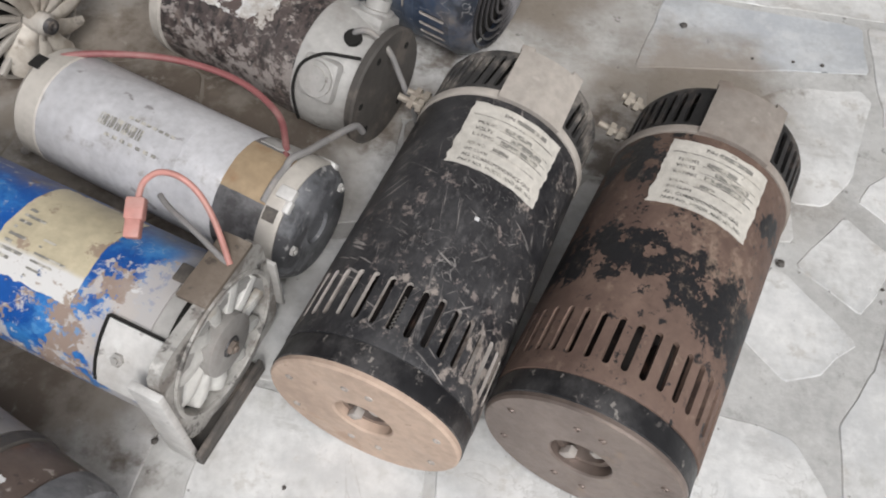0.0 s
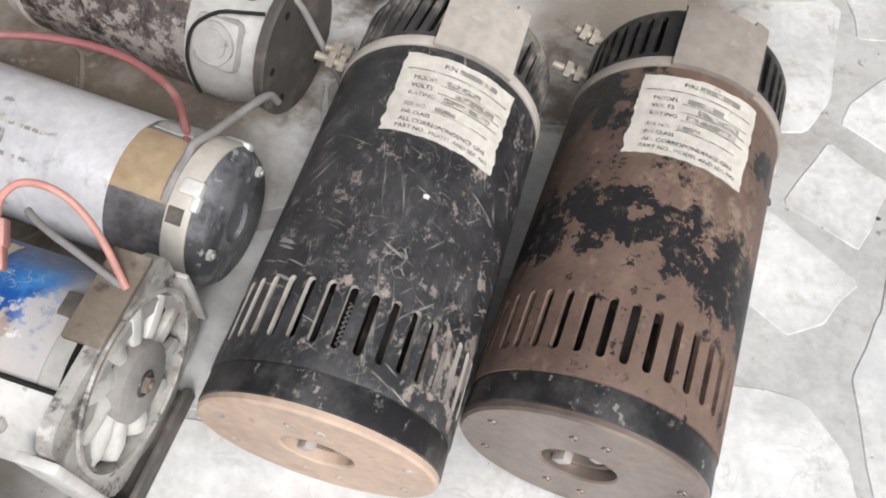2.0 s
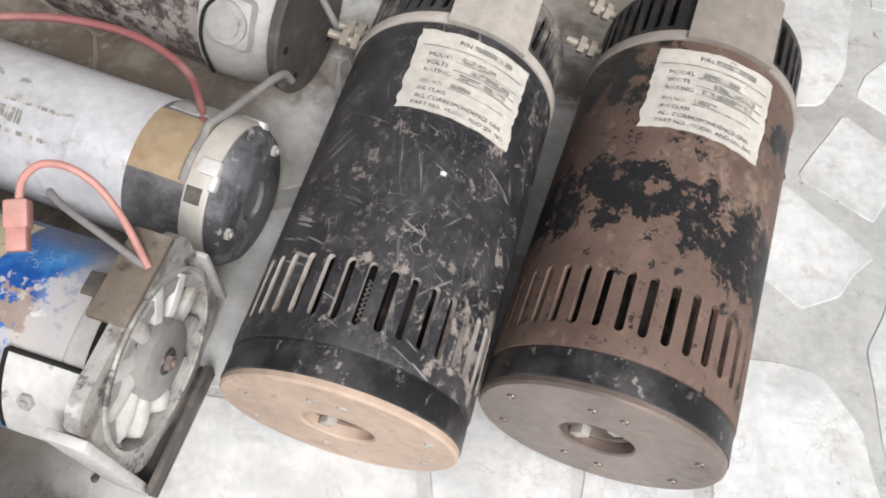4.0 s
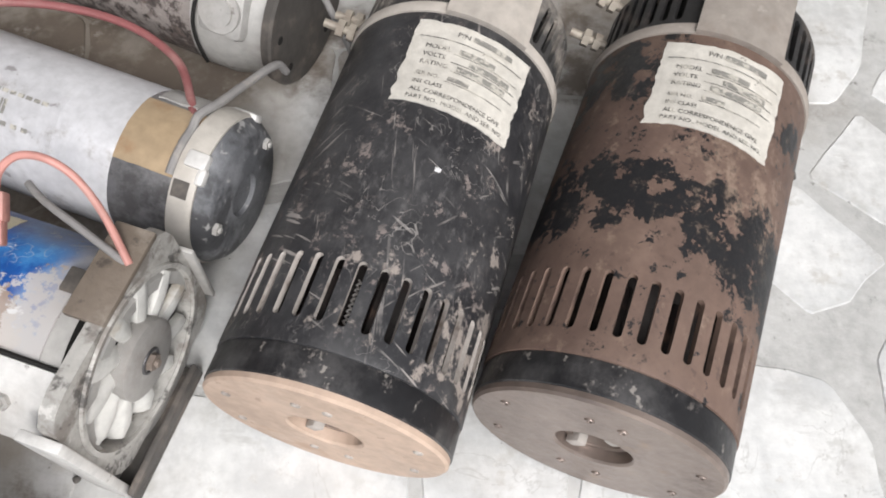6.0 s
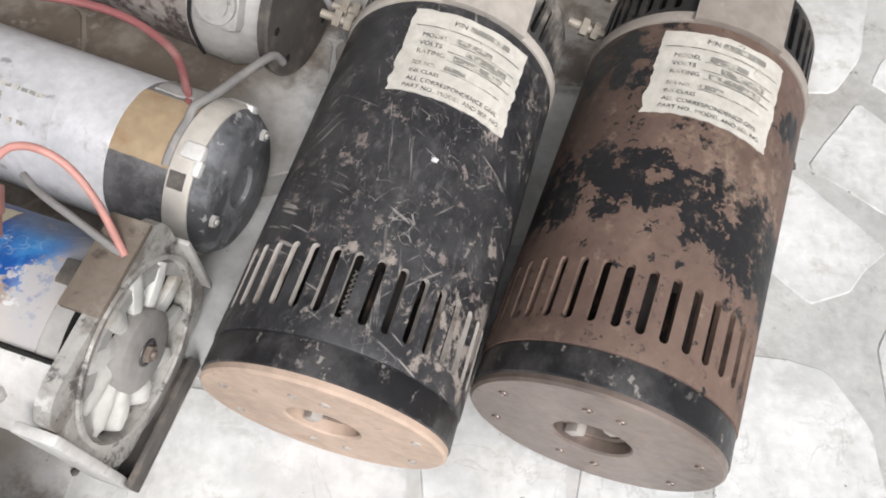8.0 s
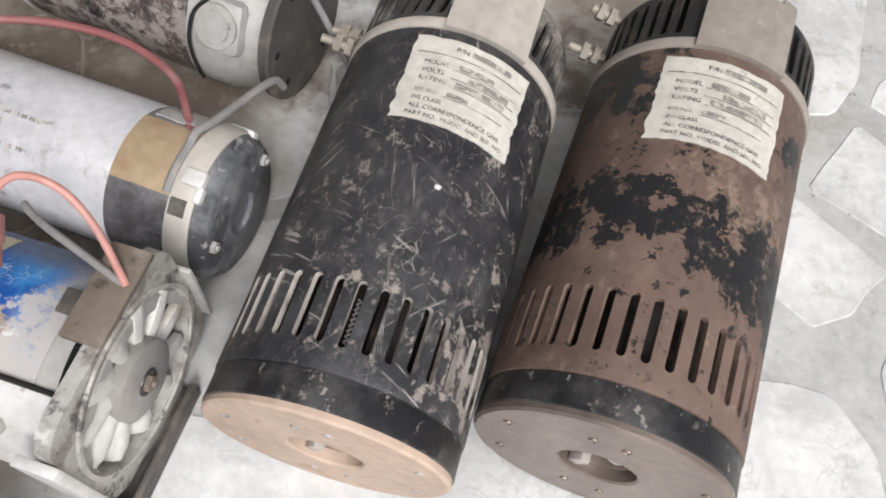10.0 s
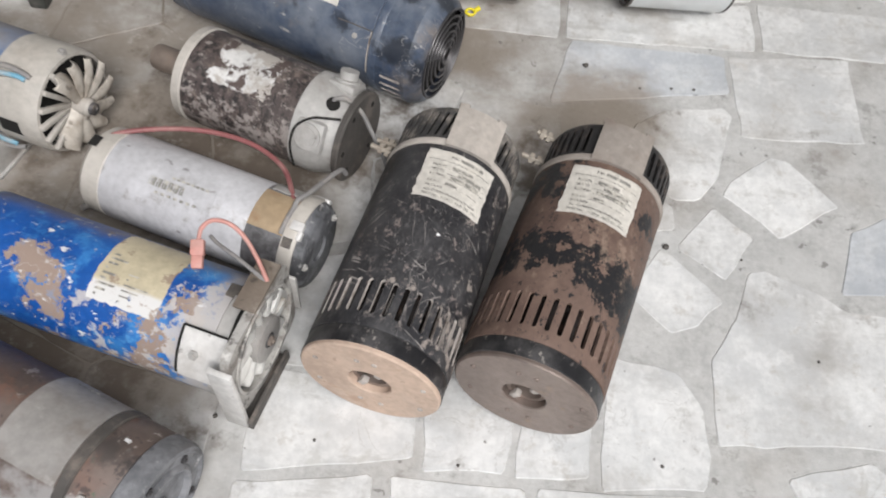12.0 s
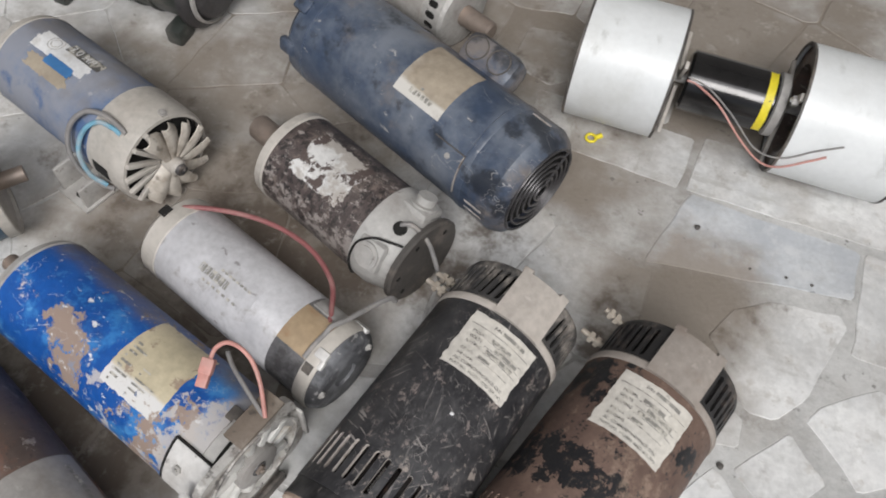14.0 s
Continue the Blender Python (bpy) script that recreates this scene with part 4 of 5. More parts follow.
    part("label_rule", printed(R, z, [], [(0.036, 0.0365, 0.0, 0.07)], uv), M_INK, mo)
    # salmon lead with its plug, and a grey lead
    w = points([(0.2056, 0.0275, 0.1265), (0.2045, 0.0360, 0.1310), (0.2095, 0.0435, 0.1338), (0.2205, 0.0460, 0.1335), (0.2320, 0.0445, 0.1275), (0.2450, 0.0370, 0.1190), (0.2610, 0.0232, 0.1095)])
    lead = part("lead_wire", cord(w, 0.0017), M_PINK, mo, "salmon red lead looping to a plug")
    p = points([(0.2054, 0.0277, 0.1270), (0.2139, 0.0072, 0.1182)])
    m = Matrix.Translation(p[1]) @ (p[0] - p[1]).to_track_quat("X", "Z").to_matrix().to_4x4()
    plug = part("plug", box(bmesh.new(), (0.003, -0.0042, -0.003), (0.0135, 0.0042, 0.003), 0.001, m), M_PINK, lead, "salmon plastic plug")
    box_m = box(bmesh.new(), (0.0125, -0.005, -0.0036), (0.0245, 0.005, 0.0036), 0.0012, m)
    part("plug_collar", box_m, M_PINK, lead)
    w = points([(0.2045, 0.0425, 0.1118), (0.2120, 0.0385, 0.1128), (0.2230, 0.0340, 0.1150), (0.2360, 0.0300, 0.1145), (0.2590, 0.0235, 0.1090)])
    part("grey_lead", cord(w, 0.0017), M_GREYWIRE, mo, "thin dusty grey lead")
    return mo


# ---- silver motor ----
def silver_motor():
    R = z = 0.0401
    mo = thing("electric_motor", -0.252, 0.3909, -18.2, "silver grey painted motor with tan taped end and red lead", "motor")
    part("rear_cap", lathe([(-0.002, 0), (-0.002, R - 0.012), (0.001, R - 0.004), (0.005, R - 0.0006), (0.0215, R + 0.0004), (0.0225, R - 0.0006)], z), M_CREAM, mo, "cream grey end cap")
    part("cap_notch", patch(R, z, 0.0005, 0.0085, 84, 99, 0.0007, 4, 6), M_HOLESHADE_BLACK, mo)
    part("casing", lathe([(0.0222, R - 0.0006), (0.0232, R), (0.1595, R), (0.1605, R - 0.0007)], z, 96), M_SILVER, mo)
    part("bare_casing", lathe([(0.1603, R - 0.0006), (0.194, R - 0.0006)], z, 72), M_BARE, mo, "bare steel band")
    part("tape", patch(R - 0.0006, z, 0.1606, 0.193, 66, 121, 0.0005, 8, 16, ragged=0.006), M_BRASS, mo, "tan tape patch")
    part("front_cap", lathe([(0.193, R - 0.0006), (0.194, R + 0.0016), (0.2045, R + 0.0016), (0.2065, R + 0.0006), (0.2068, R - 0.002)], z), M_CREAM, mo, "pale worn cast rim")
    part("end_face", lathe([(0.2063, R - 0.0004), (0.2072, R - 0.0001), (0.2128, R - 0.0042), (0.2145, R - 0.0075), (0.2145, 0.012), (0.2125, 0.0105), (0.2125, 0)], z), M_CASTGREY, mo, "blue-grey cast end face")
    for phi in (20, 160):
        bm = bmesh.new()
        hex_bolt(bm, on(0.2143, R * 0.74, phi, z), (1, 0, 0), 0.0034, 0.0025)
        part("end_bolt", bm, M_STEEL, mo)
    part("cap_window", patch(R + 0.0016, z, 0.195, 0.2035, 120, 132, 0.0003, 4, 6), M_ENDPLATE, mo)
    for phi, x0, x1, h in ((30, 0.1945, 0.2095, 0.0022), (104, 0.1965, 0.2085, 0.003), (114, 0.2045, 0.2095, 0.0022)):
        lug = box(bmesh.new(), (x0, -0.0045, R - 0.004), (x1, 0.0045, R + h), 0.0018, Matrix.Translation((0, 0, z)) @ Matrix.Rotation(radians(phi - 90), 4, "X"))
        part("cast_lug", lug, M_ZINC, mo)
    part("worn_patch", patch(R, z, 0.164, 0.189, 36, 62, 0.0009, 8, 10, ragged=0.06, bulge=0.0012, seed=7), M_ALU, mo)

    def uv(u, v):
        return 0.055 + u, 132 - math.degrees(v / R)

    lab = part("label", patch(R, z, 0.058, 0.128, 92, 138, 0.0003, 14, 16, ragged=0.015, seed=6), M_SILVER, mo, "worn pale label with bar code")
    bars = [(0.012 + 0.0018 * k, 0.0128 + 0.0018 * k + 0.0005 * (k % 3), 0.009, 0.0165) for k in range(18)]
    bars += [(0.03 + 0.0045 * k, 0.0335 + 0.0045 * k, 0.0195, 0.0215) for k in range(8)] + [(0.02 + 0.006 * k, 0.0235 + 0.006 * k, 0.0035, 0.0058) for k in range(7)]
    tagged(part("bar_code", printed(R, z, [], bars, uv, 0.0008), M_INKPALE, lab, "faded bar code"), kind="stuff")
    w = points([(0.0021, -0.0229, 0.0450), (0.0023, -0.0083, 0.0680), (0.0112, 0.0127, 0.0760), (0.0467, 0.0388, 0.0740), (0.0840, 0.0539, 0.0720), (0.1225, 0.0570, 0.0710), (0.1576, 0.0457, 0.0720), (0.1778, 0.0253, 0.0740), (0.1894, 0.0087, 0.0755)])
    part("lead_wire", cord(w, 0.0023), M_RED, mo, "dusty red lead along the casing")
    w = [on(0.1918, R + 0.0012, p, z) for p in (119, 107, 95, 84)]
    w += points([(0.192, 0.0125, 0.0830), (0.1954, 0.0259, 0.0785), (0.1979, 0.0467, 0.0705), (0.2023, 0.0691, 0.0625), (0.2043, 0.0748, 0.0520)])
    part("grey_cable", cord(w, 0.0023), M_GREYWIRE, mo, "stiff dusty grey cable")
    w = points([(0.0094, -0.0230, 0.0300), (-0.0052, -0.0342, 0.0180), (-0.0134, -0.0270, 0.0080), (-0.0042, -0.0111, 0.0060)])
    part("loose_lead", cord(w, 0.0028), M_GREYWIRE, mo, "dark stub of cable")
    return mo


# ---- maroon motor ----
def maroon_motor():
    R = z = 0.0462
    mo = thing("electric_motor", -0.1945, 0.5116, -21.2, "flaking maroon motor with torn foil label and cast housing", "motor")
    part("shaft", lathe([(-0.048, 0), (-0.048, 0.0115), (-0.046, 0.0128), (-0.015, 0.0128), (0.003, 0.0132)], z, 28), M_COPPER, mo, "thick rusty shaft stub")
    part("rear_ring", lathe([(0.0, 0.012), (0.0, R - 0.006), (0.002, R + 0.0002), (0.0105, R + 0.0012), (0.0118, R - 0.0008)], z), M_CREAM, mo, "grey cast end ring")
    part("casing", lathe([(0.0115, R - 0.0008), (0.0125, R), (0.128, R), (0.129, R - 0.001)], z, 96), M_MAROON, mo)
    bm = lathe([(0.128, R - 0.001), (0.129, R + 0.0014), (0.147, R + 0.001), (0.162, R - 0.004), (0.1715, R - 0.006), (0.1715, R - 0.02)], z)
    part("housing", bm, M_ALU, mo, "cast aluminium brush housing")
    part("end_plate", lathe([(0.1713, R - 0.0075), (0.1718, R - 0.002), (0.1765, R - 0.0015), (0.178, R - 0.003), (0.178, 0.0)], z), M_ENDPLATE, mo, "dark flat end plate")
    for phi in (35, 105, 165, 215, 300):
        p = on(0.1778, R * 0.72, phi, z)
        part("plate_hole", rod(bmesh.new(), p, p + Vector((0.0006, 0, 0)), 0.0026, 10), M_HOLESHADE_BLACK, mo)
    for phi, x in ((147, 0.148), (58, 0.154)):
        m = Matrix.Translation((0, 0, z)) @ Matrix.Rotation(radians(phi - 90), 4, "X")
        bm = box(bmesh.new(), (x - 0.0145, -0.0155, R - 0.01), (x + 0.0145, 0.0155, R + 0.002), 0.005, m)
        boss = part("brush_boss", bm, M_ALU, mo, "square cast boss")
        bm = bmesh.new()
        p, d = on(x, R + 0.002, phi, z), on(0, 1, phi, 0)
        rod(bm, p - d * 0.001, p + d * 0.0016, 0.0125, 28)
        rod(bm, p + d * 0.0012, p + d * (0.0032 if phi > 90 else 0.009), 0.0088, 28)
        part("brush_cap", bm, M_STEEL if phi > 90 else M_ALU, boss, "round brush cap")
    p, d = on(0.158, R - 0.001, 102, z), on(0, 1, 102, 0)
    # Solid black disc on the housing; its colour is the hole's shade.
    part("wire_hole", rod(bmesh.new(), p - d * 0.002, p + d * 0.0016, 0.0062, 20), M_HOLESHADE_BLACK, mo, "black disc painted as the shaded cable hole")
    w = points([(0.1565, -0.0080, 0.0880), (0.1590, -0.0055, 0.0935), (0.1670, -0.0010, 0.0930), (0.1790, 0.0030, 0.0790), (0.1880, 0.0025, 0.0620), (0.1980, -0.0010, 0.0470), (0.2066, -0.0047, 0.0360), (0.2100, -0.0060, 0.0240), (0.2090, -0.0050, 0.0021)])
    part("grey_cable", cord(w, 0.0021), M_GREYWIRE, mo, "dusty grey cable")
    w = [on(0.131, R + 0.0022, 205, z), on(0.134, R + 0.003, 188, z), on(0.134, R + 0.0046, 170, z), on(0.1335, R + 0.005, 156, z), on(0.136, R + 0.005, 140, z), on(0.147, R + 0.0038, 127, z), on(0.16, R + 0.001, 121, z), on(0.171, R - 0.002, 116, z)]
    part("black_lead", cord(w, 0.0011), M_HOLESHADE_BLACK, mo, "thin black lead round the housing")
    part("torn_label", patch(R, z, 0.037, 0.099, 67, 130, 0.0005, 34, 36, ragged=0.075, seed=11, bulge=0.0004), M_TORN, mo, "torn crumpled foil label")
    return mo


# ---- long navy motor ----
def navy_motor():
    R = z = 0.0583
    mo = thing("electric_motor", -0.233, 0.672, -22.8, "long dusty navy blue motor with yellowed label and capacitor box", "motor")
    part("rear_cap", lathe([(-0.004, 0), (-0.004, R - 0.02), (0.0, R - 0.006), (0.006, R - 0.001), (0.026, R + 0.0006), (0.027, R - 0.0008)], z), M_NAVY, mo)
    for phi in (168, 120):
        part("cap_lug", box(bmesh.new(), (-0.004, -0.008, R - 0.006), (0.016, 0.008, R + 0.003), 0.003, Matrix.Translation((0, 0, z)) @ Matrix.Rotation(radians(phi - 90), 4, "X")), M_NAVY, mo)
    part("casing", lathe([(0.0268, R - 0.0008), (0.0278, R), (0.243, R), (0.244, R - 0.0008)], z, 96), M_NAVY, mo)
    bm = lathe([(0.2438, R - 0.0008), (0.245, R + 0.001), (0.252, R + 0.001), (0.253, R + 0.0004)], z, 72)
    slotted(bm, R + 0.0004, z, 0.253, 0.285, 36, 0.2585, 0.281, 0.34, 0.003, solid=lambda p: (p // 60) % 2 < 1 or 60 < p < 130)
    revolve(bm, [(0.285, R + 0.0004), (0.294, R - 0.004), (0.299, R - 0.010), (0.3005, R - 0.014)], z, 72)
    part("vent_cap", bm, [M_NAVY, M_EDGE], mo, "navy vented end cap")
    part("cap_inside", lathe([(0.25, R - 0.006), (0.29, R - 0.012), (0.29, 0)], z, 36), M_HOLESHADE_BLACK, mo)
    # wire finger guard in rings
    for k in range(6):
        r = 0.009 + 0.0075 * k
        x = 0.3035 - 0.0006 * k
        pts = [on(x, r, 12 * i, z) for i in range(31)]
        part("guard_ring", cord(pts, 0.0012, 6, 1), M_DARKSTEEL, mo)
    for phi in (30, 150, 270):
        part("guard_spoke", rod(bmesh.new(), on(0.3025, 0.008, phi, z), on(0.2995, 0.0485, phi, z), 0.0014, 6), M_DARKSTEEL, mo)
    part("label", patch(R, z, 0.1425, 0.2012, 62, 130, 0.0005, 12, 22, ragged=0.006, seed=3), M_TANLBL, mo, "yellowed paper label with white lower edge")

    def uv(u, v):
        return 0.147 + u, 129 - math.degrees(v / R)

    bars = [(0.012 + 0.0048 * k, 0.0155 + 0.0048 * k, 0.005, 0.0098) for k in range(6)] + [(0.021, 0.0245, 0.0125, 0.015)]
    part("maker_mark", printed(R, z, [], bars, uv), M_INKPALE, mo, "grey bars where the maker mark stands")
    pl = part("cover_plate", patch(R, z, 0.207, 0.244, 140, 182, 0.0013, 8, 14), M_NAVY, mo, "shallow rectangular cover plate")
    bm = bmesh.new()
    hex_bolt(bm, on(0.228, R + 0.0012, 149, z), on(0, 1, 149, 0), 0.003, 0.0014)
    part("plate_screw", bm, M_STEEL, pl)
    part("plate_edge", patch(R, z, 0.2432, 0.2441, 139.5, 182, 0.0016, 2, 14), M_EDGE, pl)
    part("plate_top_edge", patch(R, z, 0.207, 0.2442, 139.2, 140.2, 0.0016, 8, 2), M_ENDPLATE, pl)
    # capacitor box on the far side
    m = Matrix.Translation((0, 0, z)) @ Matrix.Rotation(radians(-58), 4, "X")
    bm = box(bmesh.new(), (0.149, -0.018, R - 0.006), (0.216, 0.018, R + 0.03), 0.011, m)
    cb = part("capacitor_box", bm, M_NAVY, mo, "rounded navy capacitor box")
    for x in (0.168, 0.196):
        part("raised_ring", lathe([(0, 0.0125), (0.001, 0.0123), (0.001, 0.0114), (0, 0.0112)], 0, 24), M_ENDPLATE, cb).matrix_basis = m @ Matrix.Translation((x, -0.0186, R + 0.0135)) @ Matrix.Rotation(radians(-90), 4, "Z")
    return mo


# ---- pale blue motor with a fan end ----
def fan_motor():
    R = z = 0.0495
    mo = thing("electric_motor", -0.4918, 0.5155, -17.1, "dust-filmed pale blue motor with cream fan housing and torn label", "motor")
    part("rear_cap", lathe([(-0.004, 0), (-0.004, R - 0.02), (-0.001, R - 0.008), (0.004, R - 0.0015), (0.012, R + 0.0004), (0.013, R - 0.001)], z), M_CREAM, mo, "pale grey end cap")
    part("casing", lathe([(0.0128, R - 0.001), (0.0138, R), (0.1525, R), (0.1535, R - 0.0006)], z, 96), M_HPBLUE, mo)
    bm = lathe([(0.1533, R - 0.0006), (0.1542, R + 0.0008), (0.188, R + 0.0008)], z, 72)
    revolve(bm, [(0.188, R + 0.0008), (0.199, R + 0.0002), (0.203, R - 0.0015), (0.2035, R - 0.0045), (0.2, R - 0.005)], z, 72)
    part("housing", bm, M_CREAM, mo, "cream grey fan housing")
    # No cut here: a black patch carries the shade of the opening.
    part("housing_window", patch(R + 0.0008, z, 0.162, 0.183, 166, 184, 0.0004, 4, 6), M_HOLESHADE_BLACK, mo, "black patch painted as the shaded housing opening")
    part("inside", lathe([(0.196, R - 0.006), (0.196, 0)], z, 48), M_HOLESHADE_BLACK, mo)
    # ribs of the end guard
    for k in range(6):
        phi = 104 + 21 * k
        bm = box(bmesh.new(), (0.2025, -0.0024, 0.010), (0.2075, 0.0024, R - 0.0025), 0.0008, Matrix.Translation((0, 0, z)) @ Matrix.Rotation(radians(phi - 90), 4, "X"))
        part("guard_rib", bm, M_CREAM, mo)
    fan = part("fan", lathe([(0.198, 0.0085), (0.2205, 0.0085), (0.223, 0.006), (0.223, 0)], z, 24), M_CREAM, mo, "cream fan with curved blades")
    for k in range(12):
        if k not in (4, 5, 6):  # three blades are broken off
            part("blade", blade(0.2145, z, 30 * k, 0.0075, 0.9 * R, 0.021, 0.5, lean=20, cup=0.25), M_BLADE, fan)
    part("hub", lathe([(0.2228, 0.0062), (0.2265, 0.0056), (0.2265, 0.003), (0.224, 0.0028), (0.224, 0)], z, 20), M_DARKSTEEL, fan)
    bm = bmesh.new()
    hex_bolt(bm, on(0.197, R - 0.003, 72, z), on(0.3, 1, 72, 0), 0.0045, 0.005)
    part("housing_bolt", bm, M_ALU, mo)
    part("label", patch(R, z, 0.036, 0.11, 73, 99, 0.0005, 24, 18, ragged=0.06, seed=13), M_WHITELBL, mo, "torn white label with blue and black print")
    part("label_glue", patch(R, z, 0.046, 0.102, 104, 121, 0.0003, 20, 10, ragged=0.16, seed=15), M_TANLBL, mo, "brown glue where the label peeled off")

    def uv(u, v):
        return 0.036 + u, 106 - math.degrees(v / R)

    part("blue_field", patch(R, z, 0.064, 0.1, 95, 107, 0.0008, 14, 10, ragged=0.06, seed=17), M_PRINTBLUE, mo, "blue printed field of the label")
    part("dark_field", printed(R, z, [], [(0.034, 0.08, 0.0215, 0.0335)], uv, 0.0009), M_INK, mo)
    part("print", printed(R, z, [("3.0 HP", 0.036, 0.0235, 0.0122)], [], uv, 0.0012), M_WHITELBL, mo, "white lettering on a dark strip")
    emblem = bmesh.new()
    for r0, r1 in ((0.0085, 0.0078), (0.0055, 0.0048)):
        ring = [[emblem.verts.new(on(uv(0.022 + r * math.cos(q), 0.021 + r * math.sin(q))[0], R + 0.0011, uv(0.022 + r * math.cos(q), 0.021 + r * math.sin(q))[1], z)) for q in [2 * math.pi * i / 24 for i in range(24)]] for r in (r0, r1)]
        for i in range(24):
            emblem.faces.new([ring[0][i], ring[0][(i + 1) % 24], ring[1][(i + 1) % 24], ring[1][i]])
    part("emblem", emblem, M_INKPALE, mo, "plain ringed emblem")
    # steel foot and the two looped leads
    bm = box(bmesh.new(), (0.115, -0.078, 0.0), (0.16, 0.03, 0.0035), 0.001)
    box(bm, (0.118, -0.074, 0.0), (0.122, -0.03, 0.034), 0.001)
    box(bm, (0.153, -0.074, 0.0), (0.157, -0.03, 0.03), 0.001)
    part("foot", bm, M_STEEL, mo, "grey pressed steel foot")
    bm = rod(bmesh.new(), (0.138, -0.066, 0.0034), (0.138, -0.066, 0.0042), 0.0052, 16)
    part("foot_hole", bm, M_HOLESHADE_BLACK, mo)
    w = [on(0.191, R + 0.001, 115, z), on(0.182, R + 0.004, 113, z), on(0.164, R + 0.007, 113, z), on(0.146, R + 0.008, 121, z), on(0.137, R + 0.008, 140, z), on(0.139, R + 0.009, 164, z), on(0.147, R + 0.01, 188, z), on(0.158, R + 0.009, 206, z), on(0.172, R + 0.005, 212, z)]
    part("grey_lead", cord(w, 0.0025), M_GREYWIRE, mo, "dusty grey looped lead")
    w = [on(0.187, R + 0.001, 119, z), on(0.178, R + 0.004, 118, z), on(0.162, R + 0.006, 122, z), on(0.152, R + 0.006, 138, z), on(0.151, R + 0.007, 162, z), on(0.157, R + 0.007, 188, z), on(0.168, R + 0.005, 204, z)]
    part("blue_lead", cord(w, 0.0023), M_CYAN, mo, "light blue looped lead")
    return mo


# ---- stained brown motor with a steel sheet ----
def stained_motor():
    R = z = 0.0483
    mo = thing("electric_motor", -0.394, 0.2055, -22.5, "stained brown motor wrapped with a bare steel data sheet", "motor")
    part("rear_cap", lathe([(-0.012, 0), (-0.012, R - 0.014), (-0.006, R - 0.002), (0.002, R)], z), M_DARKSTEEL, mo)
    part("casing", lathe([(0.002, R - 0.0004), (0.003, R), (0.245, R), (0.246, R - 0.0008)], z, 96), M_BOTTOM, mo)
    plate = part("data_plate", patch(R, z, 0.184, 0.238, 14, 120, 0.0012, 10, 26), M_PAD, mo, "dull bare steel data plate")

    def uv(u, v):
        return 0.189 + u, 40 - math.degrees(v / R)

    part("stamped_mark", printed(R, z, [], [(0.006 + 0.005 * k, 0.0095 + 0.005 * k, 0.006, 0.0105) for k in range(7)], uv, 0.0018), M_INKPALE, plate, "grey bars where the maker mark stands")
    part("clamp_band", lathe([(0.2385, R + 0.0002), (0.2395, R + 0.0016), (0.2465, R + 0.0016), (0.2475, R - 0.0004)], z), M_ENDPLATE, mo, "dark clamp ring")
    part("front_cap", lathe([(0.2473, R - 0.0006), (0.2482, R + 0.0004), (0.274, R + 0.0004), (0.2755, R - 0.0006)], z), M_BOTTOM, mo)
    part("end_rim", lathe([(0.2754, R - 0.0008), (0.2765, R + 0.0008), (0.288, R + 0.0008), (0.2925, R - 0.001), (0.2935, R - 0.004), (0.2915, R - 0.0065), (0.2915, R - 0.014), (0.2935, R - 0.0155), (0.2945, R - 0.0175), (0.2935, R - 0.0195),
                                (0.2895, R - 0.0205), (0.2895, 0.009), (0.292, 0.008), (0.292, 0)], z), M_CASTGREY, mo, "ringed dark grey end face")
    for phi in (88, 30, 200, 310):
        bm = bmesh.new()
        hex_bolt(bm, on(0.2915, R - 0.0102, phi, z), (1, 0, 0), 0.0032, 0.002)
        part("end_screw", bm, M_DARKSTEEL, mo)
    bm = bmesh.new()
    d = on(0, 1, 118, 0)
    hex_bolt(bm, on(0.26, R, 118, z), d, 0.0042, 0.003)
    part("cap_screw", bm, M_STEEL, mo)
    part("bright_spot", patch(R + 0.0004, z, 0.2585, 0.263, 61, 64.5, 0.0002, 5, 5, ragged=0.3), M_WHITELBL, mo)
    w = [(0.02, -0.05, 0.05), (0.06, -0.064, 0.03), (0.1, -0.066, 0.012), (0.13, -0.07, 0.006), (0.16, -0.085, 0.005)]
    part("black_cable", cord(w, 0.004), M_HOLESHADE_BLACK, mo, "black cable beside the casing")
    return mo


blue_motor()
silver_motor()
maroon_motor()
navy_motor()
fan_motor()
stained_motor()


# ---- motors partly in view behind ----
def olive_motor():
    R, z = 0.05, 0.056
    mo = thing("electric_motor", -0.6, 0.692, -0.8, "dark olive motor on pressed feet with flanged end", "motor")
    part("casing", lathe([(0.0, 0), (0.0, R - 0.006), (0.006, R), (0.205, R), (0.207, R - 0.002)], z), M_GREEN, mo)
    part("flange", lathe([(0.206, R - 0.002), (0.208, R + 0.007), (0.2145, R + 0.007), (0.216, R + 0.005), (0.219, R - 0.004), (0.228, R - 0.009), (0.231, R - 0.014), (0.231, 0)], z), M_DARKSTEEL, mo, "dark steel end flange")
    part("flange_ring", lathe([(0.2195, R - 0.003), (0.221, R - 0.001), (0.2245, R - 0.001), (0.226, R - 0.004)], z), M_STEEL, mo)
    part("shaft", rod(bmesh.new(), (0.225, 0, z), (0.25, 0, z), 0.012, 20), M_DARKSTEEL, mo)
    for x in (0.03, 0.185):
        for s in (-1, 1):
            part("foot", box(bmesh.new(), (x, s * 0.048 - 0.014, 0.0), (x + 0.02, s * 0.048 + 0.014, 0.022), 0.004), M_GREEN, mo)
    for k in range(7):
        part("rib", lathe([(0.03 + 0.022 * k, R), (0.031 + 0.022 * k, R + 0.0022), (0.034 + 0.022 * k, R + 0.0022), (0.035 + 0.022 * k, R)], z, 48), M_GREEN, mo)
    return mo


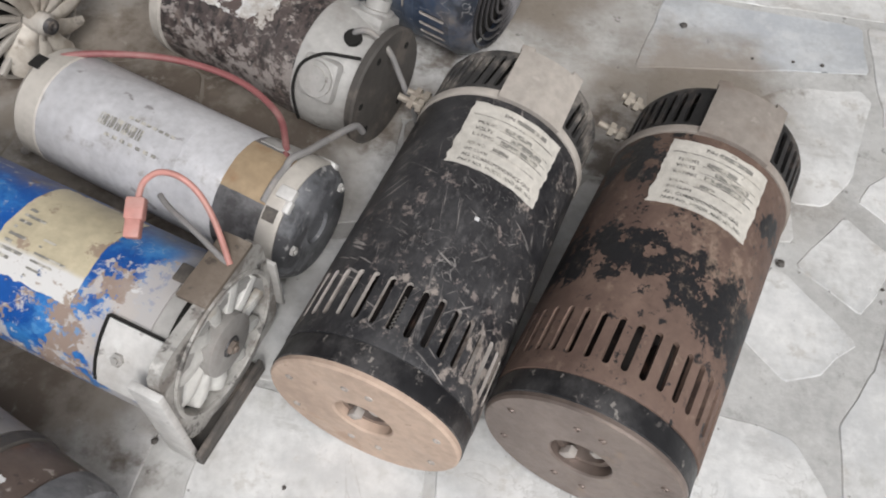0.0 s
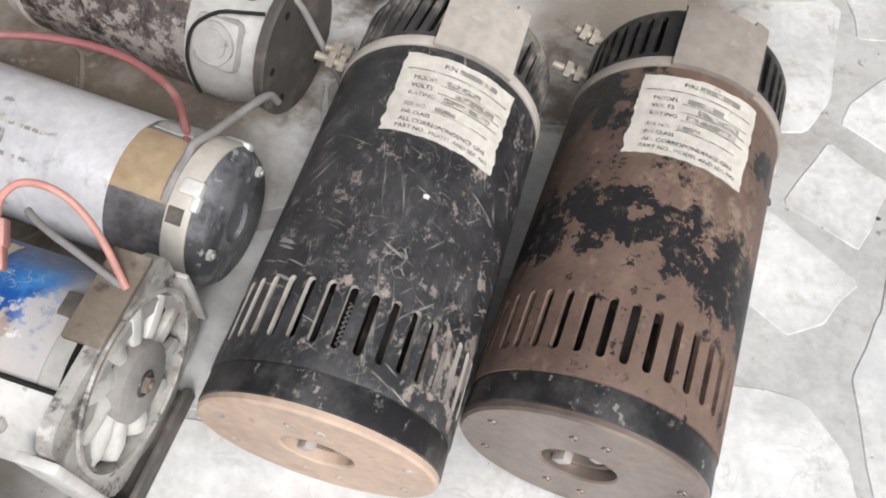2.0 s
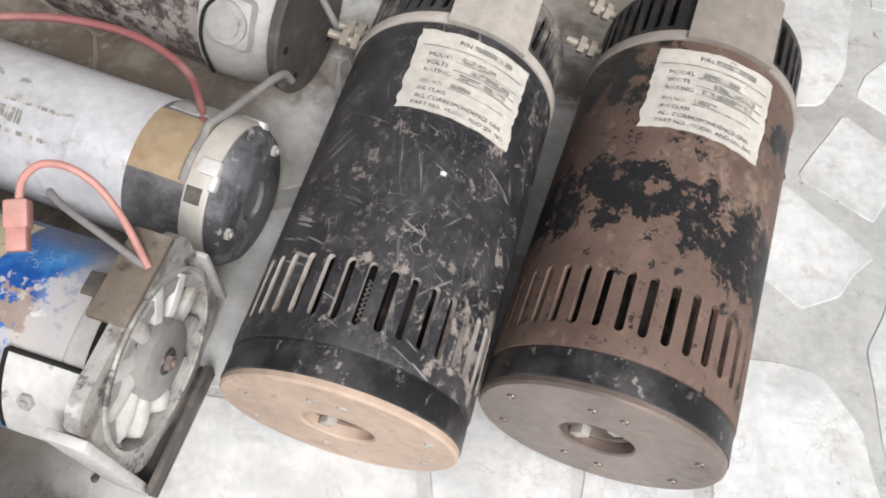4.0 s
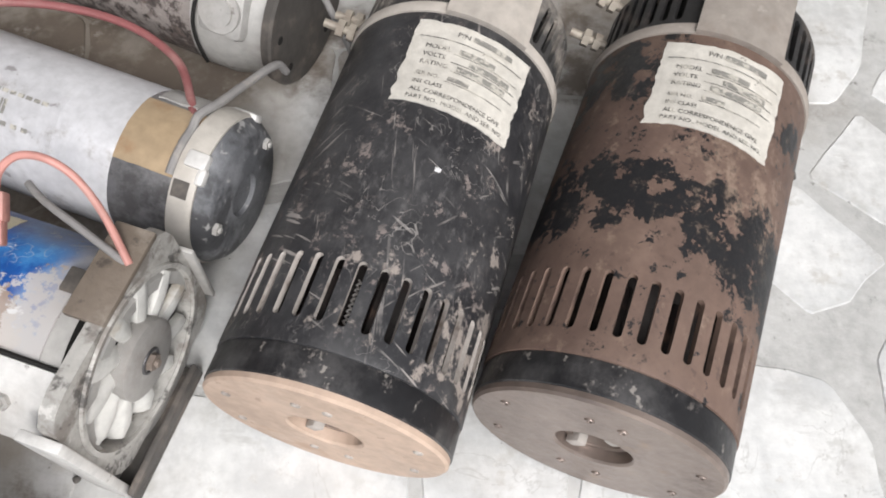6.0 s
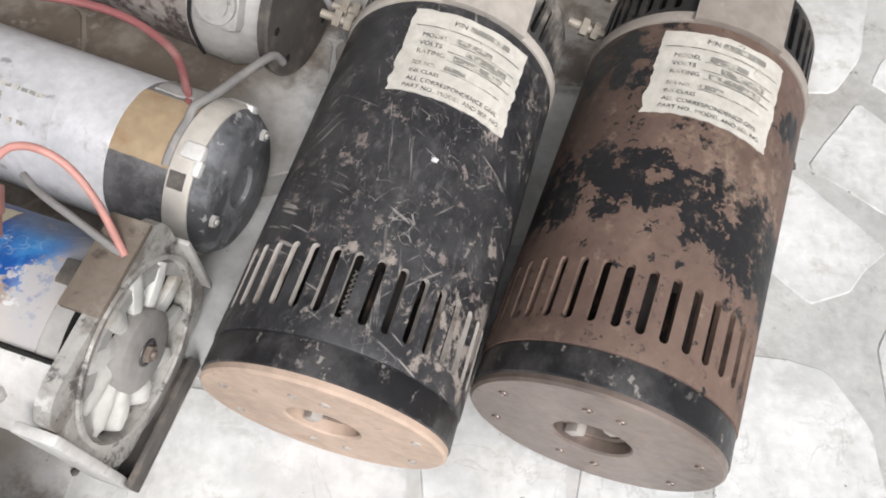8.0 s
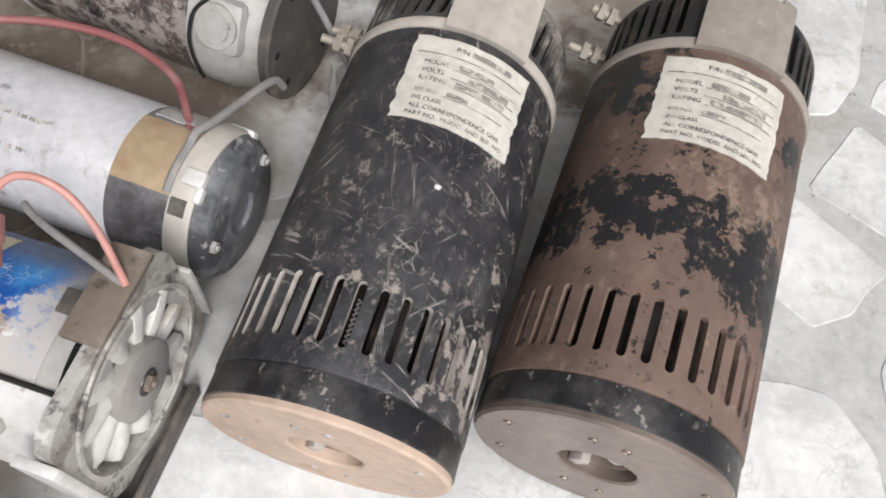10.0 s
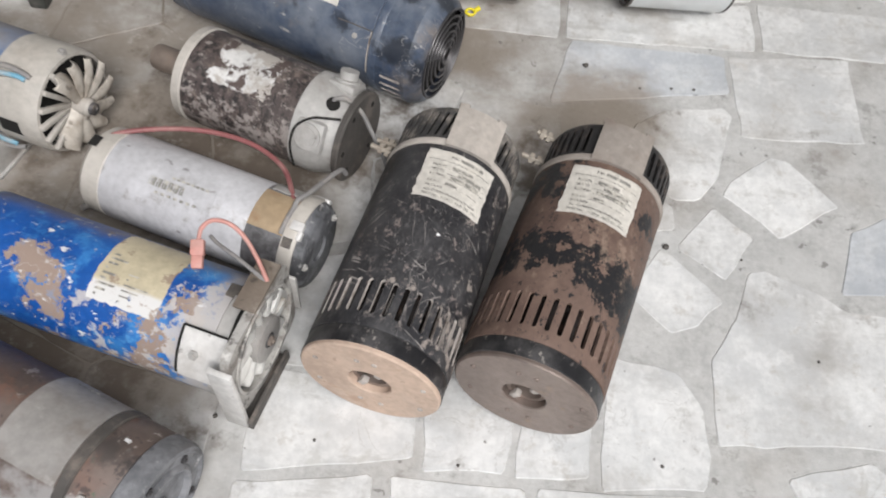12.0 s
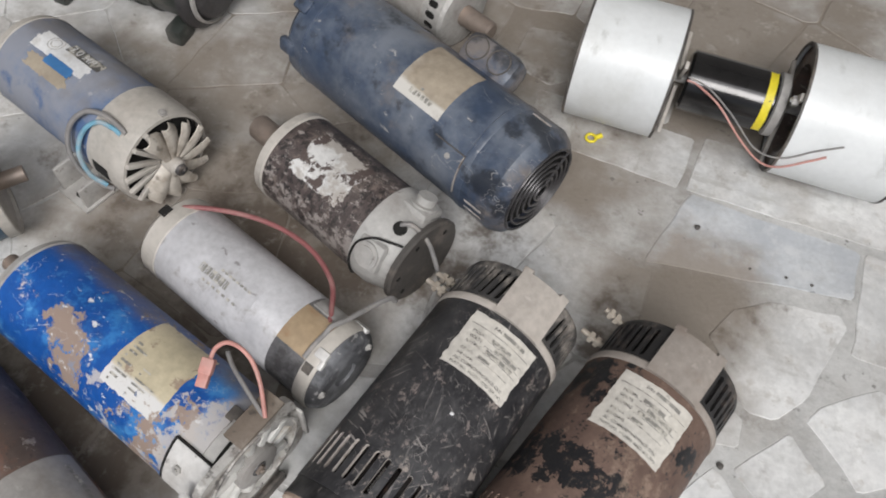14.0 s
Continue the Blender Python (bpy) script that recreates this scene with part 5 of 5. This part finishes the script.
def teal_motor():
    R = z = 0.05
    mo = thing("electric_motor", -0.4226, 0.3707, 50.7, "teal blue motor with pale cast rim and short shaft", "motor")
    part("casing", lathe([(-0.17, 0), (-0.17, R - 0.004), (-0.165, R), (-0.012, R), (-0.011, R - 0.001)], z), M_TEAL, mo)
    part("rim", lathe([(-0.0112, R - 0.001), (-0.0105, R + 0.0018), (-0.001, R + 0.0018), (0.0, R + 0.0005), (0.0, R - 0.004), (-0.003, R - 0.005), (-0.003, 0)], z), M_CREAM, mo, "pale cast rim")
    part("shaft", rod(bmesh.new(), (-0.004, 0, z), (0.024, 0, z), 0.008, 20), M_COPPER, mo, "short rusty shaft")
    return mo


def far_motor():
    R = z = 0.041
    mo = thing("electric_motor", -0.1088, 0.7672, -21.2, "silver cased motor with slotted end and copper-brown shaft", "motor")
    part("casing", lathe([(-0.19, 0), (-0.19, R - 0.004), (-0.185, R), (-0.032, R), (-0.031, R - 0.0008)], z), M_STEEL, mo)
    bm = slotted(bmesh.new(), R, z, -0.031, -0.006, 20, -0.025, -0.012, 0.6, 0.003)
    revolve(bm, [(-0.006, R), (-0.001, R - 0.002), (0.0, R - 0.006), (0.0, 0.01)], z, 60)
    part("slotted_cap", bm, [M_ALU, M_HOLESHADE_BLACK], mo, "cast cap with square slots")
    part("dark_core", lathe([(-0.03, R - 0.005), (-0.004, R - 0.006), (-0.004, 0)], z, 30), M_HOLESHADE_BLACK, mo)
    part("shaft", lathe([(-0.002, 0.012), (0.038, 0.011), (0.04, 0.009), (0.04, 0)], z, 24), M_COPPER, mo, "rusty brown shaft")
    part("base_band", lathe([(-0.15, R), (-0.149, R + 0.001), (-0.12, R + 0.001), (-0.119, R)], z), M_DARKSTEEL, mo)
    return mo


def drum_blower():
    R = z = 0.0669
    bl = thing("blower", 0.0225, 0.7405, 2.0, "twin white drum blower with black polished motor between", "blower")
    for x0, x1 in ((0.009, 0.103), (0.224, 0.334)):
        bm = lathe([(x0 + 0.002, R - 0.003), (x0, R - 0.0012), (x0, R), (x1, R), (x1, R - 0.0012), (x1 - 0.002, R - 0.003)], z, 96)
        drum = part("drum", bm, M_WHITE, bl, "white enamelled sheet drum")
        for x, s in ((x0, 1), (x1, -1)):
            part("drum_rim", lathe([(x - 0.0008 * s, R - 0.0035), (x - 0.0012 * s, R + 0.0004), (x + 0.0014 * s, R + 0.0005), (x + 0.0014 * s, R - 0.001)], z, 72), M_ENDPLATE, drum, "thin dark edge")
            part("side_plate", lathe([(x + 0.004 * s, R - 0.002), (x + 0.004 * s, 0.046), (x + 0.012 * s, 0.042), (x + 0.03 * s, 0.04)], z, 64), M_BOTTOM, drum, "dark inner side")
        # Black disc across the drum, added to paint its inside as shaded.
        part("wheel", lathe([((x0 + x1) / 2 - 0.001, 0), ((x0 + x1) / 2 - 0.001, R - 0.006), ((x0 + x1) / 2 + 0.001, R - 0.006), ((x0 + x1) / 2 + 0.001, 0)], z, 40), M_HOLESHADE_BLACK, drum)
    rm = 0.031
    part("motor_casing", lathe([(0.118, 0.008), (0.118, rm - 0.004), (0.121, rm), (0.205, rm), (0.207, rm - 0.002)], z, 64), M_CHROME, bl, "polished black motor casing")
    part("motor_cap", lathe([(0.2065, rm - 0.002), (0.208, rm + 0.0015), (0.216, rm + 0.0015), (0.219, rm - 0.006), (0.219, 0.007)], z, 48), M_ALU, bl, "grey cast motor cap")
    part("sticker", patch(rm, z, 0.1955, 0.2035, 70, 205, 0.0005, 6, 30, ragged=0.03, seed=5), M_YELLOW, bl, "yellow warning sticker")
    part("axle", rod(bmesh.new(), (0.05, 0, z), (0.285, 0, z), 0.005, 16), M_STEEL, bl, "steel axle")
    for x in (0.112, 0.222):
        bm = box(bmesh.new(), (x - 0.002, -0.004, 0.008), (x + 0.002, 0.004, 0.062), 0.001, Matrix.Translation((0, 0, z)) @ Matrix.Rotation(radians(35), 4, "X"))
        box(bm, (x - 0.002, -0.004, 0.008), (x + 0.002, 0.004, 0.062), 0.001, Matrix.Translation((0, 0, z)) @ Matrix.Rotation(radians(155), 4, "X"))
        box(bm, (x - 0.002, -0.004, 0.008), (x + 0.002, 0.004, 0.062), 0.001, Matrix.Translation((0, 0, z)) @ Matrix.Rotation(radians(275), 4, "X"))
        part("motor_bracket", bm, M_CREAM, bl, "pale three-arm bracket")
    bm = bmesh.new()
    hex_bolt(bm, on(0.222, 0.05, 128, z), (-1, 0, 0), 0.005, 0.006)
    part("bracket_bolt", bm, M_ALU, bl)
    w = [on(0.119, rm + 0.001, 138, z), on(0.13, rm + 0.004, 141, z), on(0.155, rm + 0.012, 158, z), on(0.185, 0.058, 182, z), on(0.21, R + 0.002, 192, z), on(0.228, R + 0.005, 188, z), on(0.25, R + 0.003, 174, z), on(0.262, R + 0.003, 166, z)]
    part("lead_wire", cord(w, 0.0011), M_PINK, bl, "thin salmon lead")
    w = [on(0.119, rm + 0.001, 132, z), on(0.14, rm + 0.005, 140, z), on(0.17, 0.046, 164, z), on(0.2, 0.066, 180, z), on(0.226, R + 0.004, 178, z), on(0.25, R + 0.003, 164, z), on(0.272, R + 0.003, 154, z)]
    part("grey_lead", cord(w, 0.0009), M_GREYWIRE, bl, "thin grey lead")
    return bl


olive_motor()
teal_motor()
far_motor()
drum_blower()

# ---- small loose bits ----
lug = thing("cable_lug", 0.0701, 0.6856, 30, "tiny yellow insulated ring terminal on the floor", "terminal")
ring = [(0.0052 * math.cos(q), 0.0052 * math.sin(q), 0.0034) for q in [2 * math.pi * i / 18 for i in range(19)]]
part("ring", cord(ring, 0.0016, 8, 2), M_YELLOW, lug)
part("sleeve", rod(bmesh.new(), (0.0055, 0, 0.0032), (0.0125, 0.002, 0.0032), 0.0028, 10), M_YELLOW, lug)


def pebble(x, y, r, seed):
    bm = bmesh.new()
    bmesh.ops.create_icosphere(bm, subdivisions=2, radius=r)
    for v in bm.verts:
        v.co *= 1 + 0.35 * noise.noise(v.co * (1.2 / r) + Vector((seed, 0, 0)))
        v.co.z = v.co.z * 0.55
    low = min(v.co.z for v in bm.verts)
    bmesh.ops.translate(bm, vec=(0, 0, -low), verts=bm.verts)
    ob = part("grit", bm, M_ENDPLATE, None)
    ob.matrix_basis = pose(x, y, 0, 0, 0, seed * 40)
    tagged(ob, "dark crumb of grit on the marble floor", "grit", "crumbs on the floor")


for k, (x, y, r) in enumerate(((0.271, 0.384, 0.003), (0.202, 0.618, 0.0032), (0.296, 0.595, 0.0016), (0.321, 0.596, 0.0018), (0.261, 0.591, 0.0015), (0.316, 0.147, 0.0015), (-0.114, 0.181, 0.0022), (0.084, 0.157, 0.0014),
                               (0.343, 0.377, 0.0013), (0.398, 0.276, 0.0014), (0.249, 0.170, 0.0016), (-0.032, 0.168, 0.0013))):
    pebble(x, y, r, k + 1)


# ---- broken marble set in the floor ----
def tile(corners, top=0.0, stone=M_TILE):
    """One piece of marble: chipped outline, rounded upper edge."""
    rng = random.Random(int(corners[0][0] * 7919 + corners[0][1] * 104729))
    pts = []
    for a, b in zip(corners, corners[1:] + corners[:1]):
        a, b = Vector(a), Vector(b)
        n = max(1, int((b - a).length / 0.02))
        for i in range(n):
            p = a.lerp(b, (i + (0.12 if i == 0 else 0)) / n)
            side = Vector((b.y - a.y, a.x - b.x)).normalized()
            pts.append(p + side * rng.uniform(-0.0016, 0.0016))
        pts.append(a.lerp(b, 1 - 0.12 / n))
    c = sum(pts, Vector((0, 0))) / len(pts)
    bm = bmesh.new()
    loops = []
    for inset, z in ((0, -0.004), (0, top - 0.0009), (0.0008, top)):
        loops.append([bm.verts.new((*(p - (p - c).normalized() * inset), z)) for p in pts])
    for lo, hi in zip(loops, loops[1:]):
        for i in range(len(pts)):
            j = (i + 1) % len(pts)
            bm.faces.new([lo[i], lo[j], hi[j], hi[i]])
    bm.faces.new(loops[-1])
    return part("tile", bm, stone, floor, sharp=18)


SET = [
    [(0.255, 0.542), (0.287, 0.563), (0.353, 0.574), (0.359, 0.564), (0.344, 0.512), (0.333, 0.474), (0.309, 0.443), (0.285, 0.442), (0.264, 0.468), (0.236, 0.505)],
    [(0.334, 0.455), (0.347, 0.474), (0.391, 0.508), (0.410, 0.506), (0.454, 0.450), (0.432, 0.440), (0.387, 0.406)],
    [(0.323, 0.437), (0.359, 0.405), (0.324, 0.352), (0.282, 0.385)],
    [(0.264, 0.380), (0.274, 0.378), (0.320, 0.330), (0.291, 0.300), (0.266, 0.292), (0.233, 0.329)],
]
SET += [
    [(0.266, 0.442), (0.284, 0.433), (0.283, 0.407), (0.261, 0.402)],
    [(0.348, 0.364), (0.366, 0.368), (0.415, 0.346), (0.435, 0.330), (0.507, 0.328), (0.481, 0.203), (0.297, 0.191), (0.301, 0.270), (0.326, 0.309)],
    [(0.208, 0.266), (0.271, 0.254), (0.289, 0.223), (0.291, 0.180), (0.284, 0.154), (0.198, 0.146), (0.203, 0.202)],
    [(0.054, 0.234), (0.134, 0.230), (0.121, 0.154), (0.055, 0.150)],
]
SET += [
    [(-0.087, 0.182), (-0.079, 0.226), (0.045, 0.220), (0.047, 0.159), (-0.087, 0.139)],
    [(0.138, 0.235), (0.197, 0.232), (0.189, 0.154), (0.128, 0.151)],
    [(0.187, 0.657), (0.362, 0.654), (0.362, 0.597), (0.161, 0.559)],
    [(0.367, 0.654), (0.508, 0.667), (0.500, 0.539), (0.367, 0.534)],
    [(0.458, 0.419), (0.555, 0.474), (0.577, 0.356), (0.434, 0.348)],
]
SET += [
    [(-0.090, 0.131), (0.016, 0.145), (0.019, 0.064), (-0.092, 0.058)], [(0.031, 0.146), (0.137, 0.143), (0.140, 0.060), (0.034, 0.064)], [(0.147, 0.144), (0.268, 0.147), (0.260, 0.056), (0.150, 0.060)],
    [(-0.003, 0.665), (0.173, 0.660), (0.176, 0.733), (-0.002, 0.734)], [(0.181, 0.661), (0.402, 0.668), (0.405, 0.746), (0.185, 0.739)], [(0.410, 0.669), (0.590, 0.670), (0.593, 0.747), (0.413, 0.750)],
]


def within(p, poly, grow):
    c = Vector((sum(q[0] for q in poly) / len(poly), sum(q[1] for q in poly) / len(poly)))
    g = [Vector(q) + (Vector(q) - c).normalized() * grow for q in poly]
    odd = False
    for a, b in zip(g, g[1:] + g[:1]):
        if (a.y > p[1]) != (b.y > p[1]) and p[0] < (b.x - a.x) * (p[1] - a.y) / (b.y - a.y) + a.x:
            odd = not odd
    return odd


def clip(poly, n, d):
    out = []
    for a, b in zip(poly, poly[1:] + poly[:1]):
        da, db = a.dot(n) - d, b.dot(n) - d
        if da <= 0:
            out.append(a)
        if (da < 0) != (db < 0):
            out.append(a.lerp(b, da / (da - db)))
    return out


def paving():
    rng = random.Random(5)
    seeds = []
    for i in range(15):
        for j in range(11):
            y = -0.1 + 0.125 * j
            p = Vector((-0.95 + 0.125 * i + (0.06 if j % 2 else 0) + rng.uniform(-0.04, 0.04), y + rng.uniform(-0.04, 0.04)))
            seeds.append(p)
    for k, poly in enumerate(SET):
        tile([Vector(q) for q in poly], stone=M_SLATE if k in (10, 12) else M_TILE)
    for k, p in enumerate(seeds):
        if 0.235 < p.x < 0.5 and 0.24 < p.y < 0.6 or any(within(p, poly, 0.012) for poly in SET):
            continue
        cell = [p + Vector(q) for q in ((-0.12, -0.12), (0.12, -0.12), (0.12, 0.12), (-0.12, 0.12))]
        for q in seeds:
            d = q - p
            if 0 < d.length < 0.4:
                n = d.normalized()
                cell = clip(cell, n, n.dot((p + q) / 2) - (0.0009 if p.x < 0.2 and p.y > 0.28 else 0.0022))
                if len(cell) < 3:
                    break
        if len(cell) < 3:
            continue
        # give way to the set pieces: draw the cell in until it clears them
        c = sum(cell, Vector((0, 0))) / len(cell)
        for _ in range(7):
            samples = [a.lerp(b, t / 4) for a, b in zip(cell, cell[1:] + cell[:1]) for t in range(4)]
            if not any(within(s, poly, 0.006) for s in samples for poly in SET):
                break
            cell = [c + (v - c) * 0.84 for v in cell]
        else:
            continue
        tile(cell)


paving()
